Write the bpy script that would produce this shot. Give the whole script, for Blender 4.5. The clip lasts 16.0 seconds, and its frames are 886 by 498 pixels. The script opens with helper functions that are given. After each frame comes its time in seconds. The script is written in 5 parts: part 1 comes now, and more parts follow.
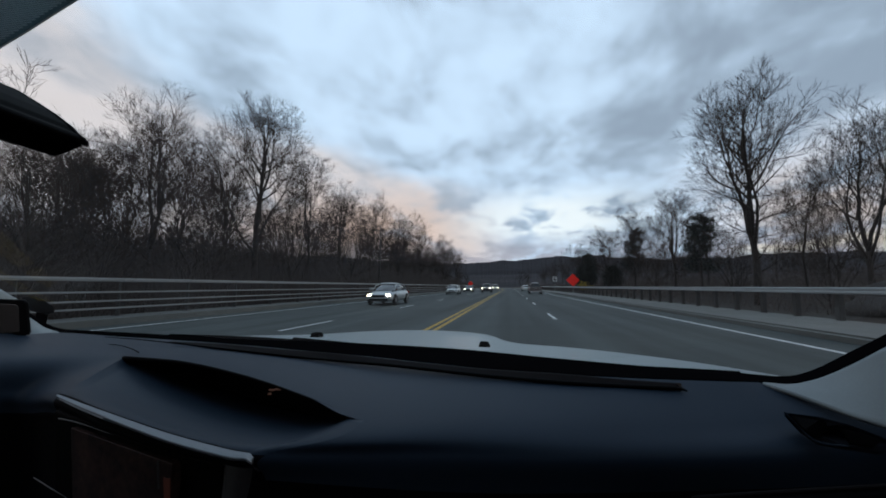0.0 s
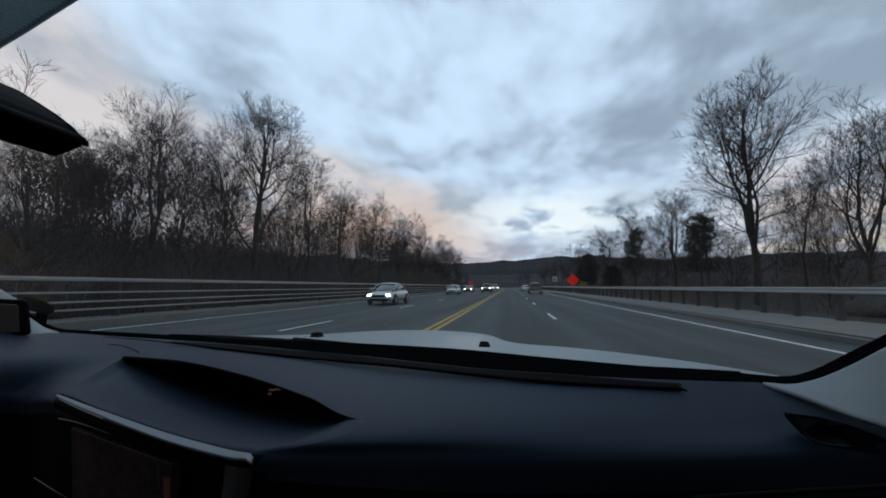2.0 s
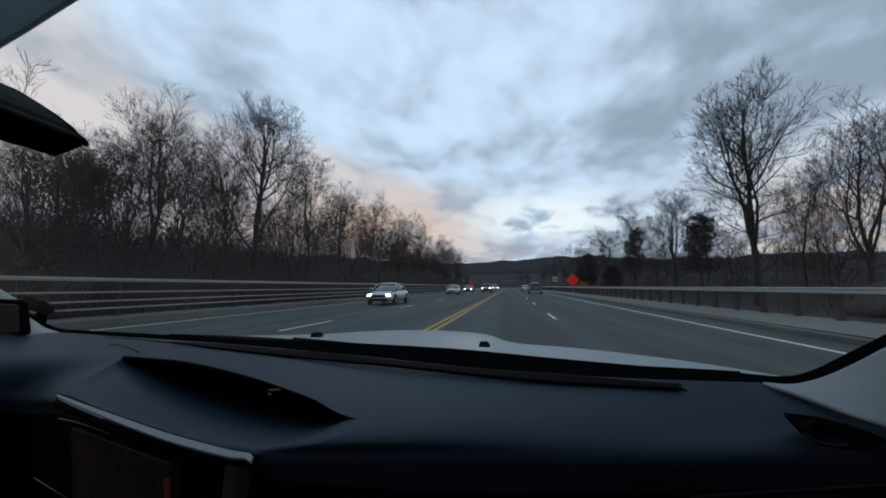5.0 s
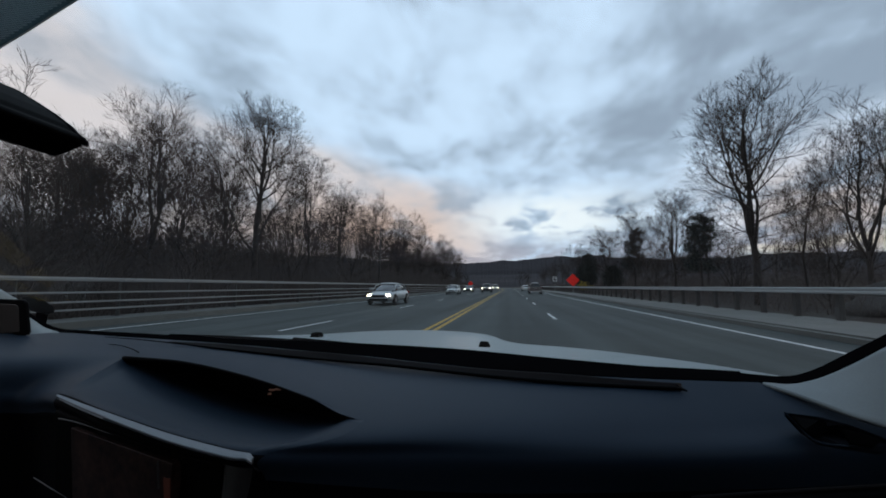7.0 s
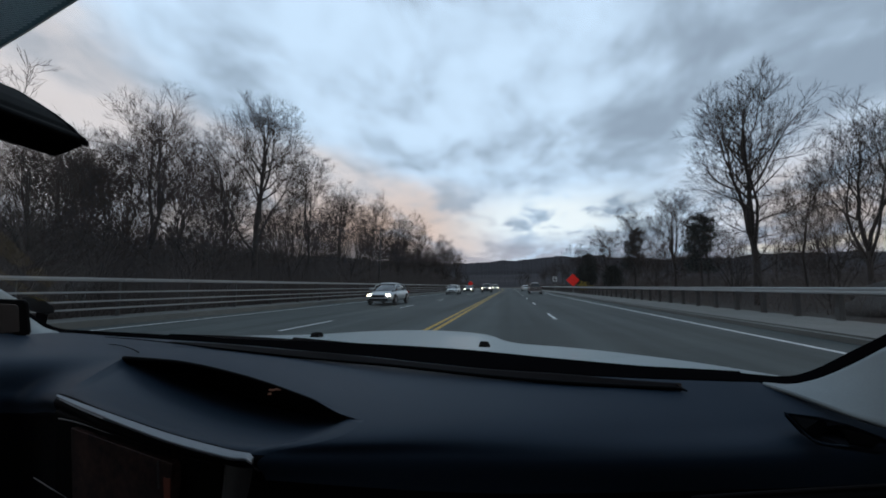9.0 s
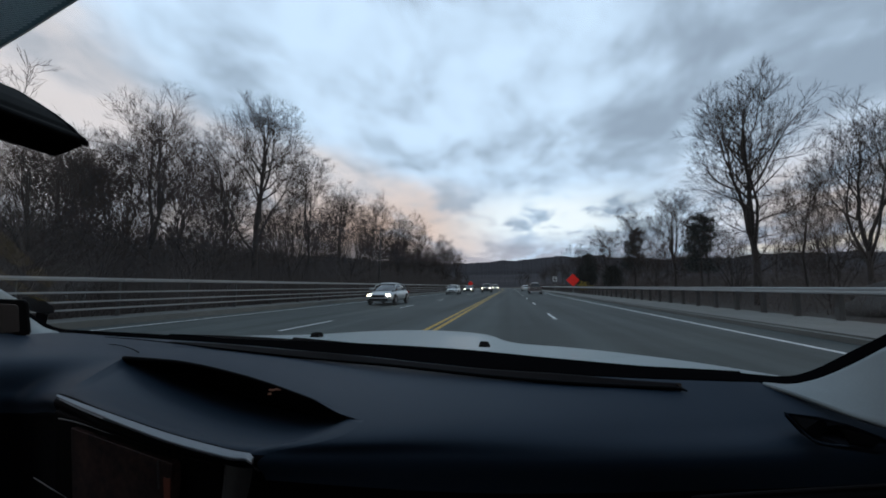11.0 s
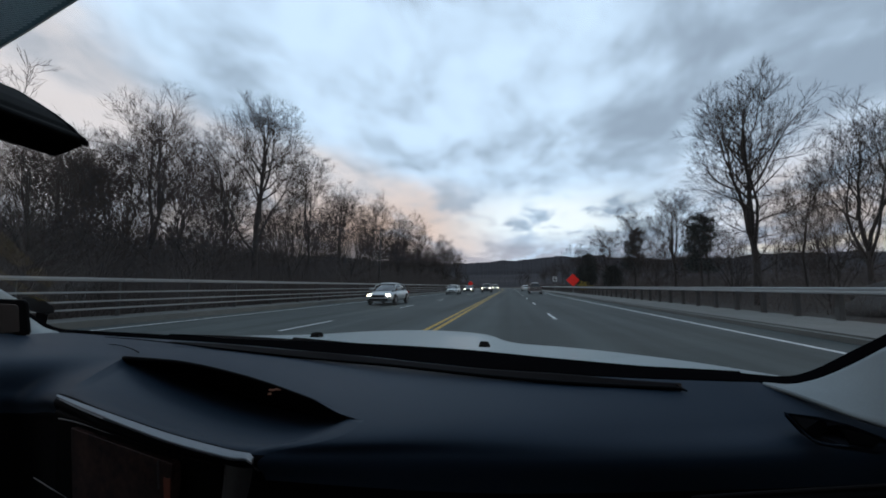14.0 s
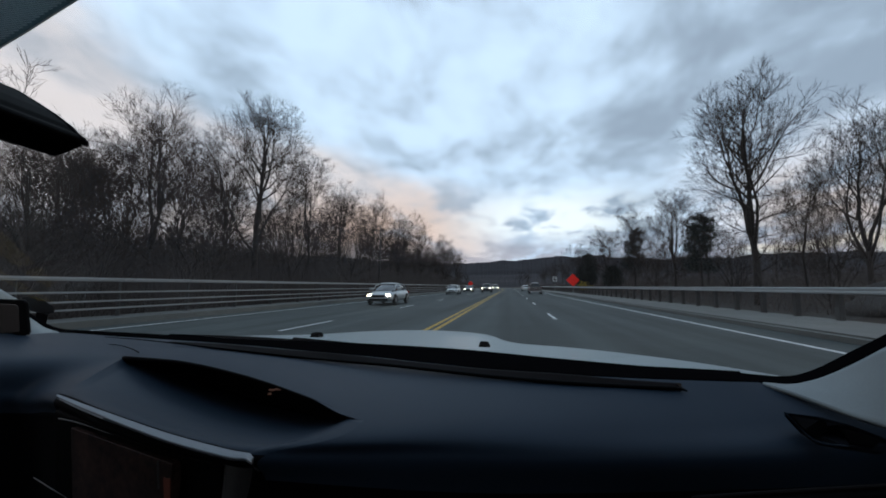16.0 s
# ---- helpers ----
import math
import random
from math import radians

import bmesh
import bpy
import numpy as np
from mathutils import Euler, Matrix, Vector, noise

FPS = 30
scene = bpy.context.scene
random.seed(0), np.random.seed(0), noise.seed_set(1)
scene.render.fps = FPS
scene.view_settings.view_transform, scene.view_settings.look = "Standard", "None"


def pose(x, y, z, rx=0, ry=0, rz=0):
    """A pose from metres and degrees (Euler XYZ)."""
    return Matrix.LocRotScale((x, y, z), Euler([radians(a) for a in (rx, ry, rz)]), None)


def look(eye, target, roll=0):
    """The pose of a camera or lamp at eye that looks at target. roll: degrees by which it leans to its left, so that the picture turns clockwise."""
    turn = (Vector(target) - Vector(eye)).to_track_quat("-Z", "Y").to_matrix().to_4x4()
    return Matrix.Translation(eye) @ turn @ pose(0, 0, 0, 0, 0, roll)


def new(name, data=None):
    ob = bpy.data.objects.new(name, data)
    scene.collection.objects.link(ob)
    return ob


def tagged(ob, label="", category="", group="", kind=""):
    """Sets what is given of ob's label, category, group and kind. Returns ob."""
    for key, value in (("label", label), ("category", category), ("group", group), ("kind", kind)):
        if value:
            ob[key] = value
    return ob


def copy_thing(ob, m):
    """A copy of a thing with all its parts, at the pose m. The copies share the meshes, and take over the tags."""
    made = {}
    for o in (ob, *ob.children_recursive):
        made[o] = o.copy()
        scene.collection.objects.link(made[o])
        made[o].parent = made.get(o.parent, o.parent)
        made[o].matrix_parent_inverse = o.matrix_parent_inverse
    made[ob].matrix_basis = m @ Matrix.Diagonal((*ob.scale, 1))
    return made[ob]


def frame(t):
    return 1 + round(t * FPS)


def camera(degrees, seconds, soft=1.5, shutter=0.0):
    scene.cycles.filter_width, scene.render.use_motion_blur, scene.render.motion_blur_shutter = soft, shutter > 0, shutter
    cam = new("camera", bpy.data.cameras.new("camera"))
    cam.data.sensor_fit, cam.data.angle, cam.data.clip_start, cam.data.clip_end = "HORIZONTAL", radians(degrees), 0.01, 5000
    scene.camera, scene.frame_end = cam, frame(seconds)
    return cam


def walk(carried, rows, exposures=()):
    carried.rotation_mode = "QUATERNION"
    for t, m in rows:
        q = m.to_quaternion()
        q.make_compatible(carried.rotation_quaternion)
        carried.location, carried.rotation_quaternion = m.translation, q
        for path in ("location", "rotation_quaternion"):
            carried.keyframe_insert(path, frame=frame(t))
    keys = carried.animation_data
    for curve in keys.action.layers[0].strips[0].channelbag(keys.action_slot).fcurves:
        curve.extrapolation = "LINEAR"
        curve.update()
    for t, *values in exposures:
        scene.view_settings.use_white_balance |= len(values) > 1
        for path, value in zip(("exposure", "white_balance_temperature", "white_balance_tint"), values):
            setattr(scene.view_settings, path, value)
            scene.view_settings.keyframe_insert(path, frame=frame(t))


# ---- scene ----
# The camera is fixed on the dash side of a car in a four-lane road at dusk; the car and the road stand still. +Y is the way that the car faces.
EYE = 1.2
cam = camera(95.0, 16.0, soft=1.8)
SEAT_VIEW = pose(0, 0, EYE, 95.25, 0, 9.37)
walk(cam, [(0.0, SEAT_VIEW), (4.0, SEAT_VIEW), (8.0, SEAT_VIEW), (12.0, SEAT_VIEW), (16.0, SEAT_VIEW)],
     exposures=[(0.0, 0.13), (4.0, 0.10), (8.5, 0.10), (11.5, 0.17), (14.0, 0.20), (16.0, 0.25)])

# ---- sky and sun ----
world = bpy.data.worlds.new("dusk_sky")
scene.world = world
world.use_nodes = True
wt = world.node_tree
wt.nodes.clear()


def wnode(kind, **settings):
    n = wt.nodes.new(kind)
    for key, value in settings.items():
        if key == "operation":
            n.operation = value
        elif key == "data_type":
            n.data_type = value
        elif key == "blend_type":
            n.blend_type = value
    return n


def wmath(op, a, b=None, c=None, clamp=False):
    n = wnode("ShaderNodeMath", operation=op)
    n.use_clamp = clamp
    for i, v in enumerate((a, b, c)):
        if v is None:
            continue
        if isinstance(v, (int, float)):
            n.inputs[i].default_value = v
        else:
            wt.links.new(v, n.inputs[i])
    return n.outputs[0]


def wstep(v, lo, hi):
    n = wnode("ShaderNodeMapRange")
    n.interpolation_type = "SMOOTHSTEP"
    wt.links.new(v, n.inputs["Value"])
    n.inputs["From Min"].default_value, n.inputs["From Max"].default_value = lo, hi
    return n.outputs["Result"]


def wmix(f, a, b):
    n = wnode("ShaderNodeMix", data_type="RGBA")
    for socket, v in ((n.inputs["Factor"], f), (n.inputs[6], a), (n.inputs[7], b)):
        if isinstance(v, tuple):
            socket.default_value = (*v, 1)
        elif isinstance(v, (int, float)):
            socket.default_value = v
        else:
            wt.links.new(v, socket)
    return n.outputs[2]


def wnoise(vec, scale, detail, rough, distort=0.0):
    n = wnode("ShaderNodeTexNoise")
    wt.links.new(vec, n.inputs["Vector"])
    n.inputs["Scale"].default_value, n.inputs["Detail"].default_value = scale, detail
    n.inputs["Roughness"].default_value, n.inputs["Distortion"].default_value = rough, distort
    return n.outputs["Fac"]


coord = wnode("ShaderNodeTexCoord")
split = wnode("ShaderNodeSeparateXYZ")
wt.links.new(coord.outputs["Generated"], split.inputs[0])
dx, dy, dz = split.outputs
# bearing and height over the horizon, in degrees
az = wmath("MULTIPLY", wmath("ARCTAN2", dx, dy), 57.2958)
el = wmath("MULTIPLY", wmath("ARCSINE", dz), 57.2958)
# the cloud sheet: a flat layer seen in perspective, drawn out along the wind
depth = wmath("ADD", wmath("MAXIMUM", dz, 0.0), 0.20)
plane = wnode("ShaderNodeCombineXYZ")
wt.links.new(wmath("DIVIDE", dx, depth), plane.inputs[0])
wt.links.new(wmath("DIVIDE", dy, depth), plane.inputs[1])
drawn = wnode("ShaderNodeMapping")
drawn.inputs["Rotation"].default_value = (0, 0, radians(-10))
drawn.inputs["Scale"].default_value = (1.15, 0.80, 1.0)
wt.links.new(plane.outputs[0], drawn.inputs[0])
fine = wnoise(drawn.outputs[0], 2.9, 11, 0.61, 0.25)
broad = wnoise(plane.outputs[0], 1.2, 5, 0.5, 0.1)
cover = wmath("ADD", wmath("MULTIPLY", fine, 0.50), wmath("MULTIPLY", broad, 0.50))
cover = wmath("SUBTRACT", cover, wmath("MULTIPLY", wstep(az, -22.0, 40.0), 0.10))
gap = wstep(cover, 0.31, 0.55)
cloud = wmix(gap, (0.283, 0.362, 0.465), (0.60, 0.775, 0.98))
# clear evening sky shows through the thinnest places
nishita = wnode("ShaderNodeTexSky")
nishita.sky_type = "NISHITA"
nishita.sun_disc = False
nishita.sun_elevation, nishita.sun_rotation = radians(3), radians(62)
clear = wnode("ShaderNodeMix", data_type="RGBA", blend_type="MULTIPLY")
clear.inputs["Factor"].default_value = 1.0
wt.links.new(nishita.outputs[0], clear.inputs[6])
clear.inputs[7].default_value = (0.09, 0.09, 0.09, 1)
sky = wmix(wmath("MULTIPLY", wstep(cover, 0.54, 0.70), 0.3), cloud, clear.outputs[2])


def hump(v, lo, mid, hi):
    """Rises from lo to mid and falls to hi."""
    return wmath("MULTIPLY", wstep(v, lo, mid), wmath("SUBTRACT", 1.0, wstep(v, mid, hi)))


# a cream and rose bank of cloud that slopes down from the far side to the road's end
slope = wmath("ADD", wmath("MULTIPLY", az, -0.31), 11.0)
under = wmath("ADD", wmath("SUBTRACT", slope, el), wmath("MULTIPLY", wmath("SUBTRACT", broad, 0.5), 26.0))
bank_lit = wmath("MULTIPLY", wstep(under, -3.0, 4.0), wmath("SUBTRACT", 1.0, wstep(az, -6.0, 4.0)))
rose = wmix(wstep(wmath("ADD", wmath("MULTIPLY", fine, 0.65), wmath("MULTIPLY", broad, 0.35)), 0.40, 0.60), (0.42, 0.42, 0.455), (0.71, 0.62, 0.59))
sky = wmix(wmath("MULTIPLY", bank_lit, 0.80), sky, rose)
low_rose = wmath("MULTIPLY", wmath("MULTIPLY", hump(el, 2.0, 7.0, 16.0), hump(az, -52.0, -18.0, 3.0)), wstep(fine, 0.32, 0.54))
sky = wmix(wmath("MULTIPLY", low_rose, 0.9), sky, (0.68, 0.50, 0.41))
# bright break under the far edge of the cloud, ahead
rift = wmath("MULTIPLY", wmath("MULTIPLY", hump(az, -12.0, 5.0, 24.0), hump(el, 4.5, 9.0, 15.0)), wstep(fine, 0.38, 0.54))
sky = wmix(wmath("MULTIPLY", rift, 1.3, clamp=True), sky, (0.82, 0.90, 0.95))
# warm cloud and a clear strip low on the sunward side
amber = wmath("MULTIPLY", wmath("MULTIPLY", hump(el, 2.0, 8.0, 20.0), wstep(az, 16.0, 34.0)), wstep(fine, 0.32, 0.56))
sky = wmix(wmath("MULTIPLY", amber, 0.8), sky, (0.60, 0.48, 0.42))
strip_ = wmath("MULTIPLY", hump(el, 2.5, 4.6, 6.2), wmath("MULTIPLY", wstep(az, 22.0, 32.0), wstep(fine, 0.38, 0.55)))
sky = wmix(wmath("MULTIPLY", strip_, 0.9), sky, (0.85, 0.76, 0.60))
# a dull bank along the skyline
bank = wmath("MULTIPLY", wmath("SUBTRACT", 1.0, wstep(el, 3.0, 8.0)), wmath("SUBTRACT", 1.0, wstep(fine, 0.44, 0.68)))
sky = wmix(wmath("MULTIPLY", bank, 0.7), sky, (0.37, 0.35, 0.41))
back = wnode("ShaderNodeBackground")
back.inputs["Strength"].default_value = 1.0
wt.links.new(sky, back.inputs["Color"])
wout = wnode("ShaderNodeOutputWorld")
wt.links.new(back.outputs[0], wout.inputs[0])

sun = new("sun", bpy.data.lights.new("sun", "SUN"))
sun.data.energy, sun.data.angle, sun.data.color = 0.5, radians(20), (1.0, 0.86, 0.70)
sun.matrix_world = look((60, 32, 14), (0, 0, 0))


# ---- materials ----
def material(name, colour, rough=0.8, dark=0.7, scale=3.0, fine_scale=40.0, bump=0.3, metal=0.0, coord_name="Object",
             second=None, per_object=0.0, coat=0.0, bump_size=0.01, spec=0.5):
    """A surface with broad stains and fine grain."""
    m = bpy.data.materials.new(name)
    m.use_nodes = True
    t = m.node_tree
    b = t.nodes["Principled BSDF"]
    tc = t.nodes.new("ShaderNodeTexCoord")
    n1, n2 = t.nodes.new("ShaderNodeTexNoise"), t.nodes.new("ShaderNodeTexNoise")
    for n, s, d in ((n1, scale, 5), (n2, fine_scale, 3)):
        t.links.new(tc.outputs[coord_name], n.inputs["Vector"])
        n.inputs["Scale"].default_value, n.inputs["Detail"].default_value = s, d
        n.inputs["Roughness"].default_value = 0.6
    add = t.nodes.new("ShaderNodeMath")
    add.operation = "MULTIPLY_ADD"
    add.inputs[1].default_value = 0.45
    t.links.new(n2.outputs["Fac"], add.inputs[0])
    half = t.nodes.new("ShaderNodeMath")
    half.operation = "MULTIPLY"
    half.inputs[1].default_value = 0.55
    t.links.new(n1.outputs["Fac"], half.inputs[0])
    t.links.new(half.outputs[0], add.inputs[2])
    ramp = t.nodes.new("ShaderNodeValToRGB")
    ramp.color_ramp.elements[0].position, ramp.color_ramp.elements[1].position = 0.34, 0.66
    lo = second or tuple(c * dark for c in colour)
    ramp.color_ramp.elements[0].color, ramp.color_ramp.elements[1].color = (*lo, 1), (*colour, 1)
    t.links.new(add.outputs[0], ramp.inputs[0])
    out = ramp.outputs[0]
    if per_object:
        info, hsv, mr = t.nodes.new("ShaderNodeObjectInfo"), t.nodes.new("ShaderNodeHueSaturation"), t.nodes.new("ShaderNodeMapRange")
        t.links.new(info.outputs["Random"], mr.inputs[0])
        mr.inputs["To Min"].default_value, mr.inputs["To Max"].default_value = 1 - per_object, 1 + per_object
        t.links.new(mr.outputs[0], hsv.inputs["Value"])
        t.links.new(out, hsv.inputs["Color"])
        out = hsv.outputs[0]
    t.links.new(out, b.inputs["Base Color"])
    b.inputs["Roughness"].default_value, b.inputs["Metallic"].default_value = rough, metal
    b.inputs["Coat Weight"].default_value = coat
    b.inputs["Specular IOR Level"].default_value = spec
    if bump:
        bn = t.nodes.new("ShaderNodeBump")
        bn.inputs["Strength"].default_value, bn.inputs["Distance"].default_value = bump, bump_size
        t.links.new(add.outputs[0], bn.inputs["Height"])
        t.links.new(bn.outputs[0], b.inputs["Normal"])
    return m


def glow_material(name, colour, strength):
    m = bpy.data.materials.new(name)
    m.use_nodes = True
    b = m.node_tree.nodes["Principled BSDF"]
    b.inputs["Base Color"].default_value = (*colour, 1)
    b.inputs["Emission Color"].default_value = (*colour, 1)
    b.inputs["Emission Strength"].default_value = strength
    return m


ASPHALT = material("asphalt", (0.049, 0.061, 0.060), 0.85, 0.7, 0.35, 60, 0.5, bump_size=0.006, spec=0.2)
# lengthwise wear: wheel paths and old patches
at_ = ASPHALT.node_tree
r_co, r_map, r_noise, r_mix, r_ramp = (at_.nodes.new(k) for k in ("ShaderNodeTexCoord", "ShaderNodeMapping", "ShaderNodeTexNoise", "ShaderNodeMix", "ShaderNodeValToRGB"))
r_map.inputs["Scale"].default_value = (0.9, 0.025, 1.0)
r_noise.inputs["Scale"].default_value, r_noise.inputs["Detail"].default_value = 1.0, 4
at_.links.new(r_co.outputs["Object"], r_map.inputs[0])
at_.links.new(r_map.outputs[0], r_noise.inputs["Vector"])
at_.links.new(r_noise.outputs["Fac"], r_ramp.inputs[0])
r_ramp.color_ramp.elements[0].position, r_ramp.color_ramp.elements[1].position = 0.35, 0.65
r_ramp.color_ramp.elements[0].color, r_ramp.color_ramp.elements[1].color = (0.62, 0.62, 0.62, 1), (1.25, 1.25, 1.25, 1)
r_mix.data_type, r_mix.blend_type = "RGBA", "MULTIPLY"
r_mix.inputs["Factor"].default_value = 1.0
r_base = at_.nodes["Principled BSDF"].inputs["Base Color"]
at_.links.new(r_base.links[0].from_socket, r_mix.inputs[6])
at_.links.new(r_ramp.outputs[0], r_mix.inputs[7])
at_.links.new(r_mix.outputs[2], r_base)
VERGE = material("dry_verge", (0.06, 0.05, 0.04), 0.95, 0.5, 0.5, 14, 0.8, bump_size=0.05, spec=0.1)
LITTER = material("leaf_litter", (0.036, 0.031, 0.027), 0.95, 0.5, 0.25, 6, 0.8, bump_size=0.08, spec=0.1)
KERB_STONE = material("pale_concrete", (0.100, 0.108, 0.102), 0.9, 0.7, 0.8, 25, 0.4)
YELLOW = material("yellow_line", (0.45, 0.28, 0.03), 0.8, 0.55, 1.2, 30, 0.2)
WHITE = material("white_line", (0.54, 0.57, 0.57), 0.8, 0.6, 1.2, 30, 0.2)
GALV = material("galvanised_steel", (0.30, 0.33, 0.34), 0.55, 0.8, 1.0, 20, 0.15, metal=0.35)
DARK_STEEL = material("dull_dark_steel", (0.06, 0.062, 0.064), 0.7, 0.7, 3, 40, 0.2, metal=0.3)
RAIL_PALE = material("pale_weathered_steel", (0.20, 0.215, 0.22), 0.6, 0.75, 0.8, 20, 0.15, metal=0.2)
POST = material("weathered_post", (0.03, 0.028, 0.026), 0.9, 0.6, 4, 40, 0.4)
BARK = material("bark", (0.040, 0.034, 0.031), 0.95, 0.5, 2.0, 24, 0.8, per_object=0.25, bump_size=0.02, spec=0.1)
TWIG = material("twigs", (0.040, 0.029, 0.024), 0.95, 0.6, 1.0, 12, 0.0, per_object=0.3, spec=0.1)
BRUSH = material("dead_brush", (0.086, 0.071, 0.065), 0.95, 0.5, 0.35, 5, 0.0, spec=0.1)
NEEDLE = material("conifer_needles", (0.022, 0.027, 0.022), 0.85, 0.45, 0.8, 9, 0.0, per_object=0.2, spec=0.1)
FARWOOD = material("far_woods", (0.028, 0.027, 0.032), 1.0, 0.6, 0.02, 0.3, 0.0, spec=0.1)
PETAL = material("yellow_petals", (0.34, 0.25, 0.03), 0.8, 0.5, 3, 20, 0.0, spec=0.1)
ROCK = material("dark_rock", (0.045, 0.042, 0.040), 0.9, 0.5, 1.2, 14, 0.8, bump_size=0.04, spec=0.2)
SIGN_RED = material("orange_red_sign", (0.92, 0.025, 0.015), 0.6, 0.92, 2, 30, 0.05, spec=0.1)
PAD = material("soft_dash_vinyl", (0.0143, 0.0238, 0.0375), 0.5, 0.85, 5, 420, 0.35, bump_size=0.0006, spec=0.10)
# Near-black plastic; on the lower dash and trim underside it stands in for shade.
PAD_LOW = material("shadow_dark_plastic", (0.0035, 0.0035, 0.0045), 0.7, 0.85, 6, 400, 0.3, bump_size=0.0005, spec=0.04)
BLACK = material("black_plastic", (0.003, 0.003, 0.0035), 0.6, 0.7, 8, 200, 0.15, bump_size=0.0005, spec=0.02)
RUBBER = material("black_rubber", (0.003, 0.003, 0.0035), 0.75, 0.7, 10, 150, 0.2, bump_size=0.0005, spec=0.0)
TRIM_GREY = material("satin_silver_trim", (0.135, 0.155, 0.175), 0.55, 0.85, 8, 300, 0.1, metal=0.3, bump_size=0.0003)
CLOTH = material("pale_grey_trim", (0.195, 0.225, 0.235), 0.85, 0.88, 4, 350, 0.3, bump_size=0.0006)
PAINT = material("pale_silver_paint", (0.165, 0.21, 0.218), 0.5, 0.93, 1.5, 80, 0.02, coat=0.15, bump_size=0.0005)
DARK_PAINT = material("dark_car_paint", (0.05, 0.055, 0.06), 0.3, 0.9, 2, 60, 0.02, coat=0.6)
TAN_PAINT = material("tan_car_paint", (0.085, 0.08, 0.078), 0.4, 0.9, 2, 60, 0.02, coat=0.4)
PALE_PAINT = material("pale_car_paint", (0.40, 0.44, 0.43), 0.35, 0.9, 2, 60, 0.02, coat=0.5)
SILVER_PAINT = material("silver_car_paint", (0.27, 0.30, 0.31), 0.35, 0.92, 2, 60, 0.02, metal=0.2, coat=0.5)
LAMP_GLASS = material("clear_lamp", (0.42, 0.45, 0.46), 0.15, 0.8, 6, 40, 0.0, coat=0.6)
TYRE = material("tyre_rubber", (0.02, 0.02, 0.02), 0.9, 0.7, 6, 60, 0.2)
RIM = material("alloy_rim", (0.35, 0.36, 0.37), 0.35, 0.8, 6, 60, 0.05, metal=0.8)
CAR_GLASS = material("dark_car_glass", (0.015, 0.018, 0.020), 0.06, 0.9, 2, 20, 0.0)
TAIL_RED = material("tail_lamp_red", (0.28, 0.012, 0.01), 0.25, 0.8, 6, 40, 0.0)
# Brown mottling over near-black paints a dim reflection into the screen's colour.
SCREEN_GLASS = material("reflection_mottled_screen", (0.050, 0.026, 0.022), 0.4, 0.4, 34, 110, 0.02, second=(0.003, 0.002, 0.003), bump_size=0.0005, spec=0.1)
HEADLAMP = glow_material("lit_headlamp", (1.0, 0.88, 0.66), 9.0)
AMBER = glow_material("amber_indicator", (0.34, 0.18, 0.13), 0.06)
GRILLE_BLACK = material("grille_plastic", (0.0082, 0.0100, 0.0135), 0.65, 0.7, 30, 300, 0.3, bump_size=0.0006, spec=0.04)
LEDGE_BROWN = material("dark_ledge_plastic", (0.0048, 0.0038, 0.0040), 0.6, 0.8, 8, 200, 0.15, bump_size=0.0005, spec=0.03)
SCREEN_ORANGE = glow_material("dim_orange_mark", (0.11, 0.03, 0.018), 0.03)
DEVICE_GLASS = material("brown_glass", (0.022, 0.014, 0.011), 0.25, 0.6, 30, 200, 0.0)


def shade_material(name, colour):
    """A thin sheet that lets some light through."""
    m = material(name, colour, 0.8, 0.85, 20, 200, 0.1, bump_size=0.0005)
    t = m.node_tree
    tl, mx = t.nodes.new("ShaderNodeBsdfTranslucent"), t.nodes.new("ShaderNodeMixShader")
    tl.inputs[0].default_value = (*colour, 1)
    mx.inputs[0].default_value = 0.6
    t.links.new(t.nodes["Principled BSDF"].outputs[0], mx.inputs[1])
    t.links.new(tl.outputs[0], mx.inputs[2])
    t.links.new(mx.outputs[0], t.nodes["Material Output"].inputs[0])
    return m


